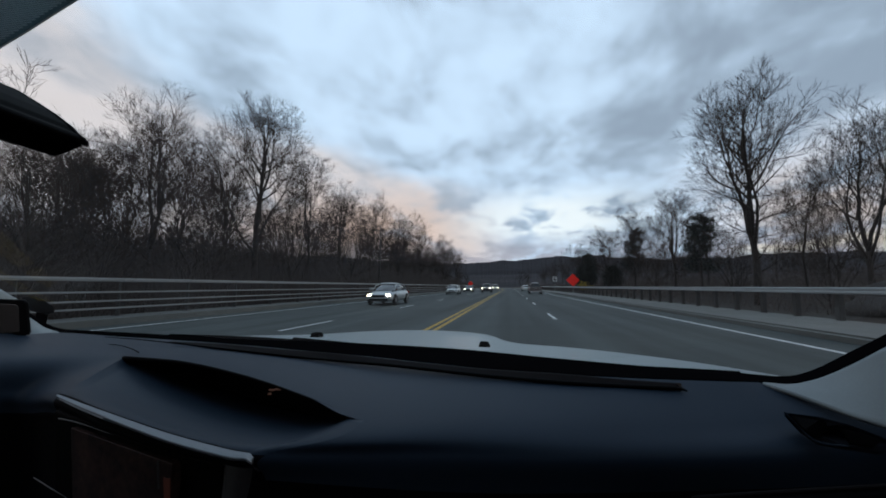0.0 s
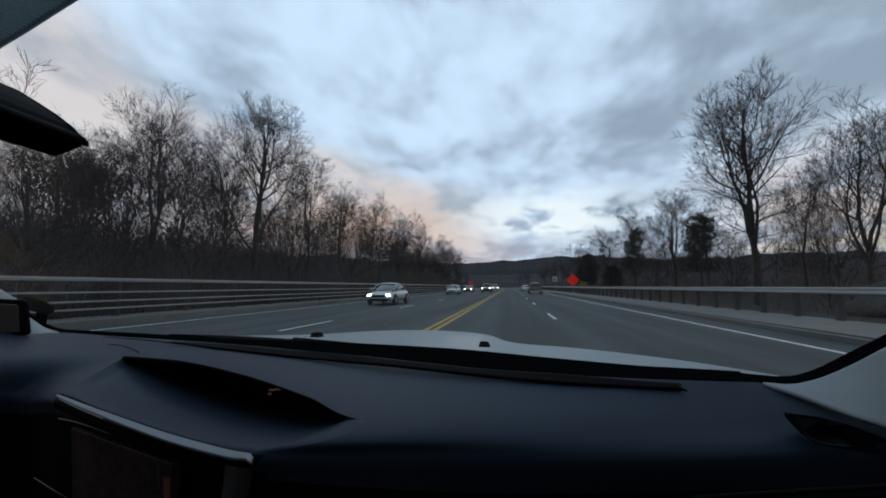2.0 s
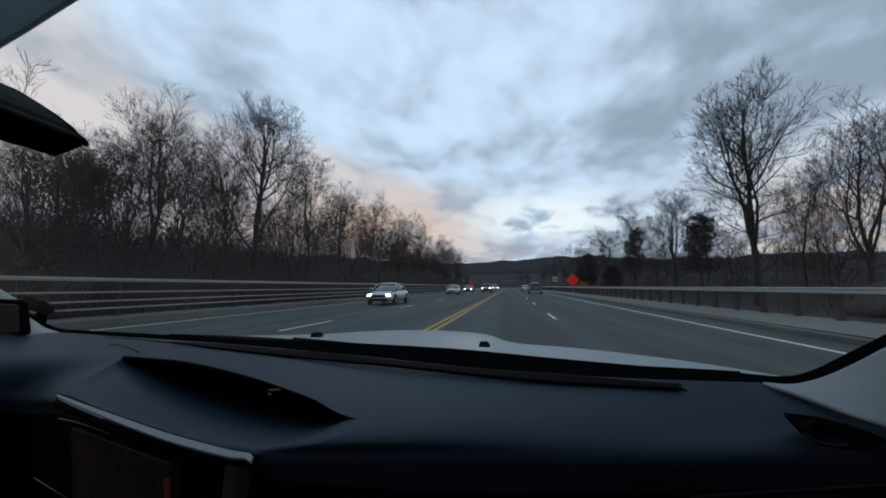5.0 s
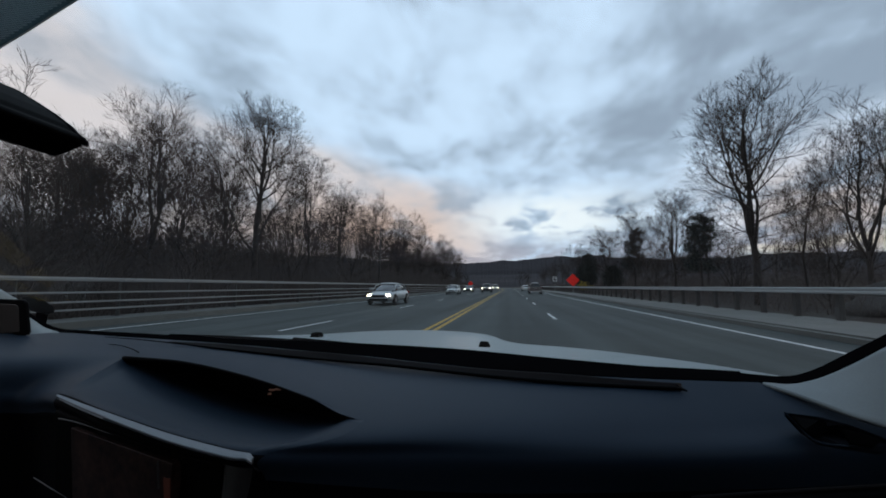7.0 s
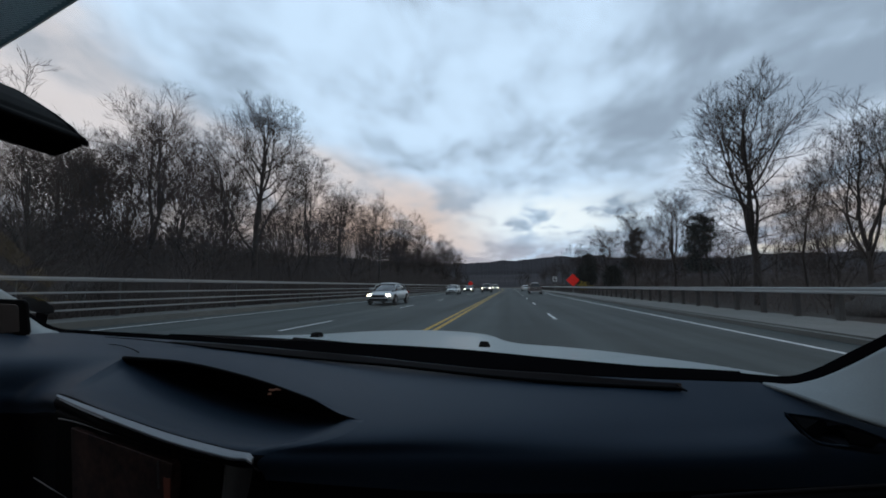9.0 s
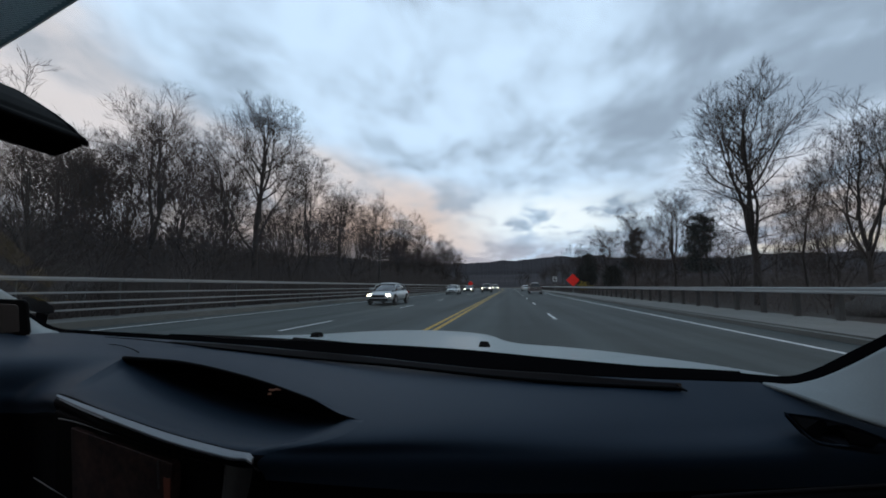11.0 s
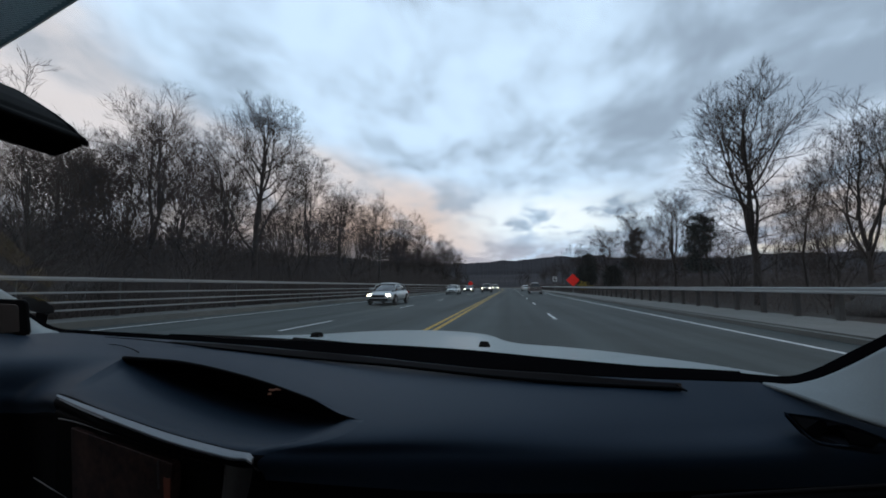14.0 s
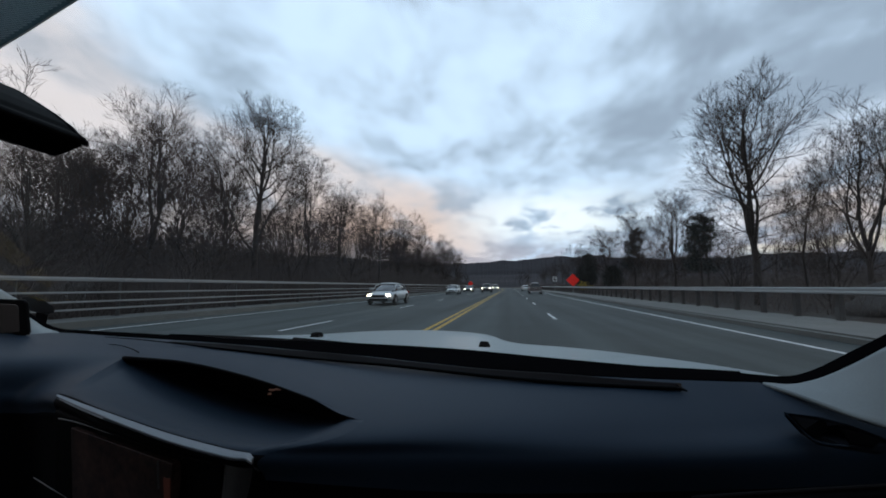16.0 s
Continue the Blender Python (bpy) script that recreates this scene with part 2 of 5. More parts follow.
def windscreen_material(name):
    """Clear thin glass with its mirror gloss and a faint film of dust."""
    m = bpy.data.materials.new(name)
    m.use_nodes = True
    t = m.node_tree
    t.nodes.remove(t.nodes["Principled BSDF"])
    clear_, gloss, haze, facing = (t.nodes.new(k) for k in ("ShaderNodeBsdfTransparent", "ShaderNodeBsdfGlossy", "ShaderNodeBsdfTranslucent", "ShaderNodeLayerWeight"))
    clear_.inputs[0].default_value = (0.985, 1.0, 0.995, 1)
    gloss.inputs["Color"].default_value = (1, 1, 1, 1)
    gloss.inputs["Roughness"].default_value = 0.01
    haze.inputs[0].default_value = (0.80, 0.77, 0.75, 1)
    power_, shine = t.nodes.new("ShaderNodeMath"), t.nodes.new("ShaderNodeMath")
    power_.operation, shine.operation = "POWER", "MULTIPLY_ADD"
    facing.inputs["Blend"].default_value, power_.inputs[1].default_value = 0.5, 5.0
    shine.inputs[1].default_value, shine.inputs[2].default_value = 0.02, 0.040
    t.links.new(facing.outputs["Facing"], power_.inputs[0])
    t.links.new(power_.outputs[0], shine.inputs[0])
    pane, film_ = t.nodes.new("ShaderNodeMixShader"), t.nodes.new("ShaderNodeMixShader")
    t.links.new(shine.outputs[0], pane.inputs[0])
    t.links.new(clear_.outputs[0], pane.inputs[1])
    t.links.new(gloss.outputs[0], pane.inputs[2])
    tc, n1, mr = t.nodes.new("ShaderNodeTexCoord"), t.nodes.new("ShaderNodeTexNoise"), t.nodes.new("ShaderNodeMapRange")
    n1.inputs["Scale"].default_value, n1.inputs["Detail"].default_value = 4.0, 6
    t.links.new(tc.outputs["Object"], n1.inputs["Vector"])
    t.links.new(n1.outputs["Fac"], mr.inputs["Value"])
    mr.inputs["From Min"].default_value, mr.inputs["From Max"].default_value = 0.35, 0.65
    mr.inputs["To Min"].default_value, mr.inputs["To Max"].default_value = 0.007, 0.015
    t.links.new(mr.outputs[0], film_.inputs[0])
    t.links.new(pane.outputs[0], film_.inputs[1])
    t.links.new(haze.outputs[0], film_.inputs[2])
    t.links.new(film_.outputs[0], t.nodes["Material Output"].inputs[0])
    return m


WINDSCREEN = windscreen_material("dusty_windscreen_glass")
SHADE = shade_material("grey_shade", (0.30, 0.39, 0.43))
SHADE_RIB = shade_material("grey_shade_rib", (0.88, 0.95, 0.96))
TRIM_DARK = material("dark_satin_trim", (0.018, 0.017, 0.018), 0.5, 0.7, 12, 200, 0.1, bump_size=0.0004)


# ---- mesh helpers ----
def mesh_of(name, verts, faces, mat, smooth=False):
    me = bpy.data.meshes.new(name)
    me.from_pydata([tuple(v) for v in verts], [], [tuple(f) for f in faces])
    me.materials.append(mat)
    if smooth:
        me.shade_smooth()
    me.update()
    return me


def part(name, me, parent=None, label="", kind=""):
    ob = new(name, me)
    if parent:
        ob.parent = parent
    return tagged(ob, label=label, kind=kind)


def thing(name, label, category, group="", kind="", at=(0, 0, 0), rz=0.0):
    ob = new(name)
    ob.empty_display_size = 0.2
    ob.matrix_basis = pose(*at, 0, 0, rz)
    return tagged(ob, label, category, group, kind)


def bm_mesh(name, bm, mat, smooth=False):
    me = bpy.data.meshes.new(name)
    bmesh.ops.recalc_face_normals(bm, faces=bm.faces)
    bm.to_mesh(me)
    bm.free()
    me.materials.append(mat)
    if smooth:
        me.shade_smooth()
    return me


def box(name, lo, hi, mat, bevel=0.0, segments=2):
    bm = bmesh.new()
    c = [(a + b) / 2 for a, b in zip(lo, hi)]
    d = [b - a for a, b in zip(lo, hi)]
    bmesh.ops.create_cube(bm, size=1, matrix=Matrix.LocRotScale(c, None, d))
    if bevel:
        bmesh.ops.bevel(bm, geom=bm.edges[:], offset=bevel, segments=segments, affect="EDGES", profile=0.6)
    return bm_mesh(name, bm, mat, False)


def spline(points, n, span=None):
    """n points on a Catmull-Rom curve through the given ones."""
    p = np.array(points, float)
    p = np.vstack([2 * p[0] - p[1], p, 2 * p[-1] - p[-2]])
    t = np.linspace(*(span or (0, len(points) - 1)), n)
    i = np.minimum(t.astype(int), len(points) - 2)
    u = (t - i)[:, None]
    a, b, c, d = p[i], p[i + 1], p[i + 2], p[i + 3]
    return 0.5 * (2 * b + (c - a) * u + (2 * a - 5 * b + 4 * c - d) * u ** 2 + (3 * b - a - 3 * c + d) * u ** 3)


def loft(name, curves, nu, nv, mat, thick=0.0, straight=False, cols=(0.0, 1.0), span=None):
    """A smooth sheet over several curves, with a thickness."""
    a, b = round(cols[0] * (nu - 1)), round(cols[1] * (nu - 1)) + 1
    rows = [spline(c, nu)[a:b] for c in curves]
    nu = b - a
    if straight:
        grid = [rows[0] * (1 - k) + rows[-1] * k for k in np.linspace(0, 1, nv)]
        grid = np.stack(grid, 1)
    else:
        grid = np.stack([spline([r[i] for r in rows], nv, span) for i in range(nu)], 0)
    v = grid.reshape(-1, 3)
    f = [(i * nv + j, i * nv + j + 1, (i + 1) * nv + j + 1, (i + 1) * nv + j) for i in range(nu - 1) for j in range(nv - 1)]
    if thick:
        low = v - np.array([0, 0, thick])
        n = len(v)
        f2 = [tuple(n + k for k in reversed(q)) for q in f]
        rim = [i * nv for i in range(nu)] + [(nu - 1) * nv + j for j in range(1, nv)] + \
              [i * nv + nv - 1 for i in range(nu - 2, -1, -1)] + [j for j in range(nv - 2, 0, -1)]
        side = [(rim[k], rim[(k + 1) % len(rim)], n + rim[(k + 1) % len(rim)], n + rim[k]) for k in range(len(rim))]
        v, f = np.vstack([v, low]), f + f2 + side
    return mesh_of(name, v, f, mat, True)


def sheet(rows, nu, nv, span):
    """The grid of points of a smooth sheet, over a span of its rows."""
    rows = [spline(r, nu) for r in rows]
    return np.stack([spline([r[i] for r in rows], nv, span) for i in range(nu)], 0)


def grid_mesh(name, grid, mat, skip=None):
    """A sheet of quads, but for those that skip(i, j) leaves out."""
    nu, nv = grid.shape[:2]
    f = [(i * nv + j, i * nv + j + 1, (i + 1) * nv + j + 1, (i + 1) * nv + j) for i in range(nu - 1) for j in range(nv - 1)
         if not (skip and skip(i, j))]
    return mesh_of(name, grid.reshape(-1, 3), f, mat, True)


def tube(points, radii, sides, caps=True):
    """Verts and faces of one tapered tube."""
    p = np.array(points, float)
    d = np.gradient(p, axis=0)
    d /= np.linalg.norm(d, axis=1)[:, None] + 1e-9
    ref = np.array([0.31, 0.95, 0.05]) if abs(d[0][2]) > 0.8 else np.array([0, 0, 1.0])
    a = np.cross(d, ref)
    a /= np.linalg.norm(a, axis=1)[:, None] + 1e-9
    b = np.cross(d, a)
    ang = np.arange(sides) * 2 * math.pi / sides
    ring = a[:, None] * np.cos(ang)[None, :, None] + b[:, None] * np.sin(ang)[None, :, None]
    v = (p[:, None] + ring * np.array(radii)[:, None, None]).reshape(-1, 3)
    n = len(p)
    f = [(i * sides + j, i * sides + (j + 1) % sides, (i + 1) * sides + (j + 1) % sides, (i + 1) * sides + j)
         for i in range(n - 1) for j in range(sides)]
    if caps:
        f += [tuple(range(sides - 1, -1, -1)), tuple((n - 1) * sides + j for j in range(sides))]
    return v, f


def joined(name, pieces, mat, smooth=True):
    vs, fs, k = [], [], 0
    for v, f in pieces:
        vs.append(v)
        fs += [tuple(i + k for i in q) for q in f]
        k += len(v)
    return mesh_of(name, np.vstack(vs), fs, mat, smooth)


def prism(name, outline, depth, mat, bevel=0.0, segments=3):
    """A flat outline of 3D points pushed along depth, with rounded edges."""
    bm = bmesh.new()
    face = bm.faces.new([bm.verts.new(p) for p in outline])
    moved = bmesh.ops.extrude_face_region(bm, geom=[face])
    bmesh.ops.translate(bm, verts=[g for g in moved["geom"] if isinstance(g, bmesh.types.BMVert)], vec=depth)
    bmesh.ops.recalc_face_normals(bm, faces=bm.faces)
    if bevel:
        bmesh.ops.bevel(bm, geom=bm.edges[:], offset=bevel, segments=segments, affect="EDGES", profile=0.5, clamp_overlap=True)
    return bm_mesh(name, bm, mat, False)


# ---- the lie of the land ----
def bend(y):
    """How far the road has swung aside at y: straight, then gently to the left."""
    c = np.clip(np.asarray(y, float), 110, 300)
    return -0.0004 * (c - 110) ** 2


def ease(v, lo, hi):
    t = np.clip((np.asarray(v, float) - lo) / (hi - lo), 0, 1)
    return t * t * (3 - 2 * t)


def land(u, y):
    """Ground height at u metres right of the road's line."""
    h = 4.0 * ease(-u, 15.5, 30) + 0.15 * ease(u, 7.0, 7.4) + 1.2 * ease(u, 12.5, 24)
    return h - 0.03 + 0.0 * y


RNG = np.random.default_rng(4)
us = np.concatenate([-np.geomspace(3000, 44, 14), np.arange(-40, -12, 1.5), np.arange(-11, 7, 2.0), np.arange(7.0, 30, 0.75), np.geomspace(32, 3000, 14)])
ys = np.concatenate([np.linspace(-200, -30, 8), np.arange(-24, 120, 4.0), np.arange(124, 260, 12.0), np.geomspace(265, 4000, 14)])
gv = []
for y in ys:
    s = float(bend(y))
    for u in us:
        z = float(land(u, y))
        rough = noise.noise((u * 0.18, y * 0.18, 3.0)) * 0.22 + noise.noise((u * 0.7, y * 0.7, 9.0)) * 0.07
        keep = float(ease(abs(u + 2.6), 12.6, 18))
        gv.append((u + s, y, z + rough * keep - (0.02 if -14 < u < 7 else 0.0)))
nu_ = len(us)
gf = [(j * nu_ + i, j * nu_ + i + 1, (j + 1) * nu_ + i + 1, (j + 1) * nu_ + i) for j in range(len(ys) - 1) for i in range(nu_ - 1)]
ground = part("ground", mesh_of("ground", gv, gf, LITTER, True), label="dark leaf-strewn ground and banks beside the road", kind="structure")
tagged(ground, category="ground")


def strip(name, u0, u1, y0, y1, z, mat, step=2.0, thick=0.0):
    """A band that follows the road."""
    yy = np.linspace(y0, y1, max(2, int((y1 - y0) / step) + 1))
    s = bend(yy)
    n = len(yy)
    v = [(u0 + s[i], yy[i], z) for i in range(n)] + [(u1 + s[i], yy[i], z) for i in range(n)]
    f = [(i, n + i, n + i + 1, i + 1) for i in range(n - 1)]
    if thick:
        v += [(a, b, c - thick) for a, b, c in v[:2 * n]]
        f += [(i + 1, 2 * n + i + 1, 2 * n + i, i) for i in range(n - 1)]
        f += [(n + i, 3 * n + i, 3 * n + i + 1, n + i + 1) for i in range(n - 1)]
        f += [(0, 2 * n, 3 * n, n), (n - 1, 2 * n - 1, 4 * n - 1, 3 * n - 1)]
    return mesh_of(name, v, f, mat)


road = part("road", strip("road", -12.2, 7.05, -60, 300, 0.0, ASPHALT, 3.0, 0.05), label="dark grey worn asphalt four-lane road", kind="structure")
tagged(road, category="road")
verge_strip = part("pavement", strip("pavement", 7.25, 10.2, -60, 300, 0.16, KERB_STONE, 3.0, 0.12), label="pale sandy concrete strip beside the road", kind="structure")
tagged(verge_strip, category="pavement")
kerb = part("kerb", strip("kerb", 7.05, 7.25, -60, 300, 0.12, KERB_STONE, 3.0, 0.2), label="low pale concrete kerb", kind="structure")
tagged(kerb, category="kerb")
left_kerb = part("kerb", strip("kerb", -13.7, -12.2, -60, 300, 0.20, KERB_STONE, 3.0, 0.28), label="broad pale concrete kerb that carries the pipe railing", kind="structure")
tagged(left_kerb, category="kerb")
left_verge = part("verge", strip("verge", -16.2, -13.7, -60, 300, 0.03, VERGE, 3.0, 0.08), label="brown dry grass verge behind the railing", kind="structure")
tagged(left_verge, category="verge")
for u in (-2.32, -2.06):
    tagged(part("yellow_line", strip("yellow_line", u - 0.065, u + 0.065, -40, 290, 0.005, YELLOW), label="worn yellow line of the double centre line", kind="structure"), category="road marking", group="centre lines")
for u in (-11.2, 5.9):
    tagged(part("edge_line", strip("edge_line", u - 0.07, u + 0.07, -40, 290, 0.005, WHITE), label="thin white edge line on the asphalt", kind="structure"), category="road marking", group="edge lines")
for u, first in ((1.62, 15.4), (-6.15, 10.2)):
    for k in range(-2, 18):
        y = first + 12.2 * k
        tagged(part("lane_dash", strip("lane_dash", u - 0.06, u + 0.06, y, y + 3.3, 0.005, WHITE, 1.2), label="short white lane dash on the asphalt", kind="structure"), category="road marking", group="lane dashes")


# ---- the car that carries the camera ----
def up(points):
    return [(x, y, z + EYE) for x, y, z in points]


# control curves of the dash, from one side of the car to the other, from the eye in metres
SEAL_TOP = [(-1.1572, 0.8218, -0.0631), (-1.1431, 0.8411, -0.0849), (-1.1194, 0.8618, -0.1045), (-1.0667, 0.8825, -0.1113), (-0.9469, 0.9275, -0.1212), (-0.7379, 0.975, -0.1358), (-0.435, 1.0, -0.1427), (-0.1398, 0.9801, -0.1482), (0.0559, 0.9434, -0.1553), (0.2609, 0.8811, -0.1581), (0.3482, 0.8426, -0.1543), (0.4195, 0.7988, -0.152), (0.4436, 0.7799, -0.15), (0.4611, 0.7639, -0.1433), (0.477, 0.7393, -0.1263), (0.4903, 0.7006, -0.0981), (0.5062, 0.6548, -0.0647), (0.5221, 0.6, -0.0251)]
SEAL_BOTTOM = [(-1.1308, 0.7971, -0.0732), (-1.1101, 0.8119, -0.094), (-1.0874, 0.8303, -0.1102), (-1.0246, 0.8482, -0.1145), (-0.9002, 0.8827, -0.1263), (-0.6916, 0.915, -0.1438), (-0.3864, 0.89, -0.156), (-0.1166, 0.8167, -0.1599), (0.0456, 0.78, -0.1589), (0.2199, 0.7454, -0.1538), (0.2992, 0.7262, -0.149), (0.3692, 0.7044, -0.1458), (0.4035, 0.7, -0.1452), (0.4292, 0.7, -0.1418), (0.4483, 0.6851, -0.1297), (0.4677, 0.6601, -0.1069), (0.483, 0.6267, -0.0794), (0.5067, 0.57, -0.0349)]
HOOD_CREST = [(-1.1617, 1.25, -0.1881), (-1.1577, 1.53, -0.2177), (-1.1241, 1.8, -0.2445), (-0.9248, 1.86, -0.2425), (-0.8186, 1.88, -0.2348), (-0.7121, 1.9, -0.2243), (-0.5708, 1.9, -0.2137), (-0.3493, 1.89, -0.2074), (-0.1642, 1.885, -0.2139), (-0.0818, 1.88, -0.2269), (-0.0214, 1.88, -0.2483), (0.0503, 1.86, -0.2564), (0.2237, 1.8, -0.2581), (0.4054, 1.63, -0.2516), (0.5331, 1.45, -0.2435), (0.6014, 1.25, -0.2307), (0.6191, 1.05, -0.2136)]
HOOD_BACK = [(-1.1998, 1.0203, -0.1525), (-1.0232, 1.1, -0.1537), (-0.6746, 1.14, -0.1666), (-0.3252, 1.14, -0.1716), (-0.0819, 1.11, -0.1794), (0.1308, 1.06, -0.185), (0.3593, 0.9799, -0.1833), (0.5303, 0.9, -0.1873)]
SLIT = [(-0.8941, 0.784, -0.1123), (-0.7872, 0.7862, -0.1177), (-0.6196, 0.7849, -0.1293), (-0.4539, 0.7688, -0.138), (-0.3353, 0.7465, -0.1407), (-0.2059, 0.723, -0.1428), (-0.0429, 0.7064, -0.151), (0.0844, 0.691, -0.1539), (0.1689, 0.6865, -0.1548), (0.2535, 0.682, -0.1543)]
LEDGE = [(-0.7503, 0.8074, -0.1221), (-0.6065, 0.8022, -0.1237), (-0.4662, 0.7888, -0.129), (-0.3317, 0.7637, -0.1307), (-0.2117, 0.743, -0.1355), (-0.0539, 0.7275, -0.1428), (0.0872, 0.711, -0.1442), (0.1727, 0.7005, -0.1471), (0.2576, 0.692, -0.1486)]
PAD_FAR = [(-1.0619, 0.6492, -0.09), (-1.0142, 0.7116, -0.1006), (-0.9711, 0.7552, -0.1012), (-0.8867, 0.8107, -0.1147), (-0.7502, 0.839, -0.1243), (-0.598, 0.8474, -0.1322), (-0.4358, 0.8264, -0.1375), (-0.2975, 0.7961, -0.1394), (-0.0553, 0.7462, -0.1465), (0.1577, 0.7094, -0.1468), (0.3127, 0.7011, -0.1455), (0.3888, 0.705, -0.1461), (0.4453, 0.705, -0.1489)]
BROW = [(-0.8764, 0.55, -0.1173), (-0.8233, 0.585, -0.1217), (-0.7749, 0.625, -0.1271), (-0.7163, 0.668, -0.1328), (-0.5832, 0.655, -0.1338), (-0.4295, 0.612, -0.1432), (-0.289, 0.552, -0.1546), (-0.1846, 0.504, -0.1675), (-0.0412, 0.548, -0.1781), (0.1267, 0.58, -0.1838), (0.2917, 0.615, -0.1834), (0.4083, 0.635, -0.172), (0.4899, 0.62, -0.1676)]
LIP = [(-0.8351, 0.525, -0.1649), (-0.8178, 0.55, -0.1713), (-0.7733, 0.562, -0.1733), (-0.6513, 0.512, -0.1565), (-0.4978, 0.455, -0.16), (-0.3941, 0.432, -0.1697), (-0.3114, 0.42, -0.1772), (-0.2662, 0.424, -0.1836), (-0.0724, 0.5061, -0.2046), (0.1037, 0.541, -0.2095), (0.2906, 0.577, -0.2076), (0.4166, 0.5996, -0.1989), (0.4938, 0.5852, -0.1874)]
KNEE = [(-0.8389, 0.53, -0.1974), (-0.8213, 0.555, -0.2048), (-0.778, 0.564, -0.2063), (-0.6593, 0.516, -0.1869), (-0.5178, 0.476, -0.2018), (-0.4083, 0.45, -0.2089), (-0.3209, 0.435, -0.2135), (-0.2701, 0.432, -0.2133), (-0.0746, 0.5205, -0.253), (0.1064, 0.5622, -0.2594), (0.2992, 0.5993, -0.2572), (0.4275, 0.6205, -0.2517), (0.5083, 0.6068, -0.234)]
SHELF_BACK = [(-0.7245, 0.676, -0.1386), (-0.595, 0.672, -0.1876), (-0.4405, 0.632, -0.209), (-0.2971, 0.57, -0.2019), (-0.1846, 0.504, -0.1682)]
SHELF_MID = [(-0.6832, 0.585, -0.1499), (-0.5367, 0.545, -0.1724), (-0.4052, 0.51, -0.1867), (-0.2934, 0.478, -0.1871), (-0.229, 0.462, -0.1777)]
TRIM_TOP = [(-0.6501, 0.508, -0.1559), (-0.5709, 0.48, -0.1581), (-0.4945, 0.452, -0.1593), (-0.3905, 0.428, -0.1685), (-0.307, 0.414, -0.1749), (-0.2791, 0.411, -0.1764), (-0.2703, 0.409, -0.1802)]
TRIM_BOT = [(-0.6276, 0.49, -0.1546), (-0.5464, 0.46, -0.1589), (-0.4719, 0.432, -0.1604), (-0.3707, 0.407, -0.1688), (-0.2917, 0.394, -0.1746), (-0.2704, 0.393, -0.1745), (-0.2648, 0.398, -0.18)]
END_OUT = [(-0.2683, 0.406, -0.1795), (-0.2684, 0.405, -0.1899), (-0.2703, 0.404, -0.2053), (-0.2739, 0.403, -0.2229)]
END_IN = [(-0.3057, 0.413, -0.1842), (-0.3062, 0.412, -0.1978), (-0.3066, 0.411, -0.2135), (-0.3075, 0.41, -0.2315)]
PILLAR_FRONT = [(0.3762, 0.7, -0.1442), (0.4029, 0.69, -0.1437), (0.4241, 0.682, -0.1371), (0.442, 0.67, -0.1252), (0.4619, 0.65, -0.1045), (0.474, 0.615, -0.0772), (0.4979, 0.56, -0.033)]
PILLAR_BACK = [(0.3746, 0.7, -0.145), (0.3929, 0.668, -0.1493), (0.4082, 0.638, -0.1545), (0.421, 0.61, -0.1596), (0.4321, 0.592, -0.1625), (0.4422, 0.575, -0.1644), (0.4618, 0.535, -0.1707)]
LEFT_PILLAR_TOP = [(-1.0964, 0.77, -0.0631), (-1.0906, 0.785, -0.0782), (-1.0774, 0.8, -0.0963), (-1.0577, 0.815, -0.108)]
LEFT_PILLAR_LOW = [(-1.0478, 0.74, -0.1118), (-1.022, 0.745, -0.1107), (-0.9931, 0.75, -0.1095), (-0.9646, 0.76, -0.1089)]
MIRROR = [(-0.251, 0.15, 0.0981), (-0.2405, 0.15, 0.0946), (-0.2363, 0.15, 0.0937), (-0.2344, 0.15, 0.0943), (-0.231, 0.15, 0.0936), (-0.2199, 0.15, 0.0874), (-0.2062, 0.15, 0.0793), (-0.1962, 0.15, 0.0724), (-0.1928, 0.15, 0.069), (-0.1896, 0.15, 0.0672), (-0.1875, 0.15, 0.0649), (-0.1892, 0.15, 0.0635), (-0.1966, 0.15, 0.0607), (-0.2041, 0.15, 0.059), (-0.2073, 0.15, 0.0597), (-0.2123, 0.15, 0.0621), (-0.2165, 0.15, 0.0634), (-0.2217, 0.15, 0.0664), (-0.2245, 0.15, 0.0655), (-0.2277, 0.15, 0.0657), (-0.2332, 0.15, 0.0682), (-0.2477, 0.15, 0.0718)]
VENT = [(0.3549, 0.62, -0.1651), (0.3825, 0.6, -0.1641), (0.3958, 0.575, -0.1636), (0.4298, 0.575, -0.1754), (0.4516, 0.575, -0.1862), (0.4282, 0.575, -0.194), (0.3938, 0.575, -0.1898), (0.3802, 0.6, -0.1951), (0.3732, 0.62, -0.1864)]
VENT_HOLE = [(0.3638, 0.62, -0.1697), (0.3823, 0.6, -0.1675), (0.3993, 0.6, -0.1728), (0.3887, 0.6, -0.1816), (0.3768, 0.6, -0.1898), (0.3656, 0.6, -0.1802)]
VENT_SLOT = [(0.3872, 0.575, -0.1687), (0.4068, 0.575, -0.1728), (0.4293, 0.575, -0.1812), (0.4201, 0.575, -0.1881), (0.397, 0.575, -0.1857), (0.3924, 0.575, -0.1769)]
GLOVEBOX_EDGE = [(0.1825, 0.478, -0.2184), (0.2263, 0.486, -0.2157), (0.2847, 0.496, -0.2122), (0.3418, 0.504, -0.2082), (0.3956, 0.508, -0.2026)]
SEAM = [(-0.8526, 0.75, -0.1221), (-0.7997, 0.735, -0.1218), (-0.7483, 0.715, -0.125), (-0.7181, 0.7, -0.1285)]
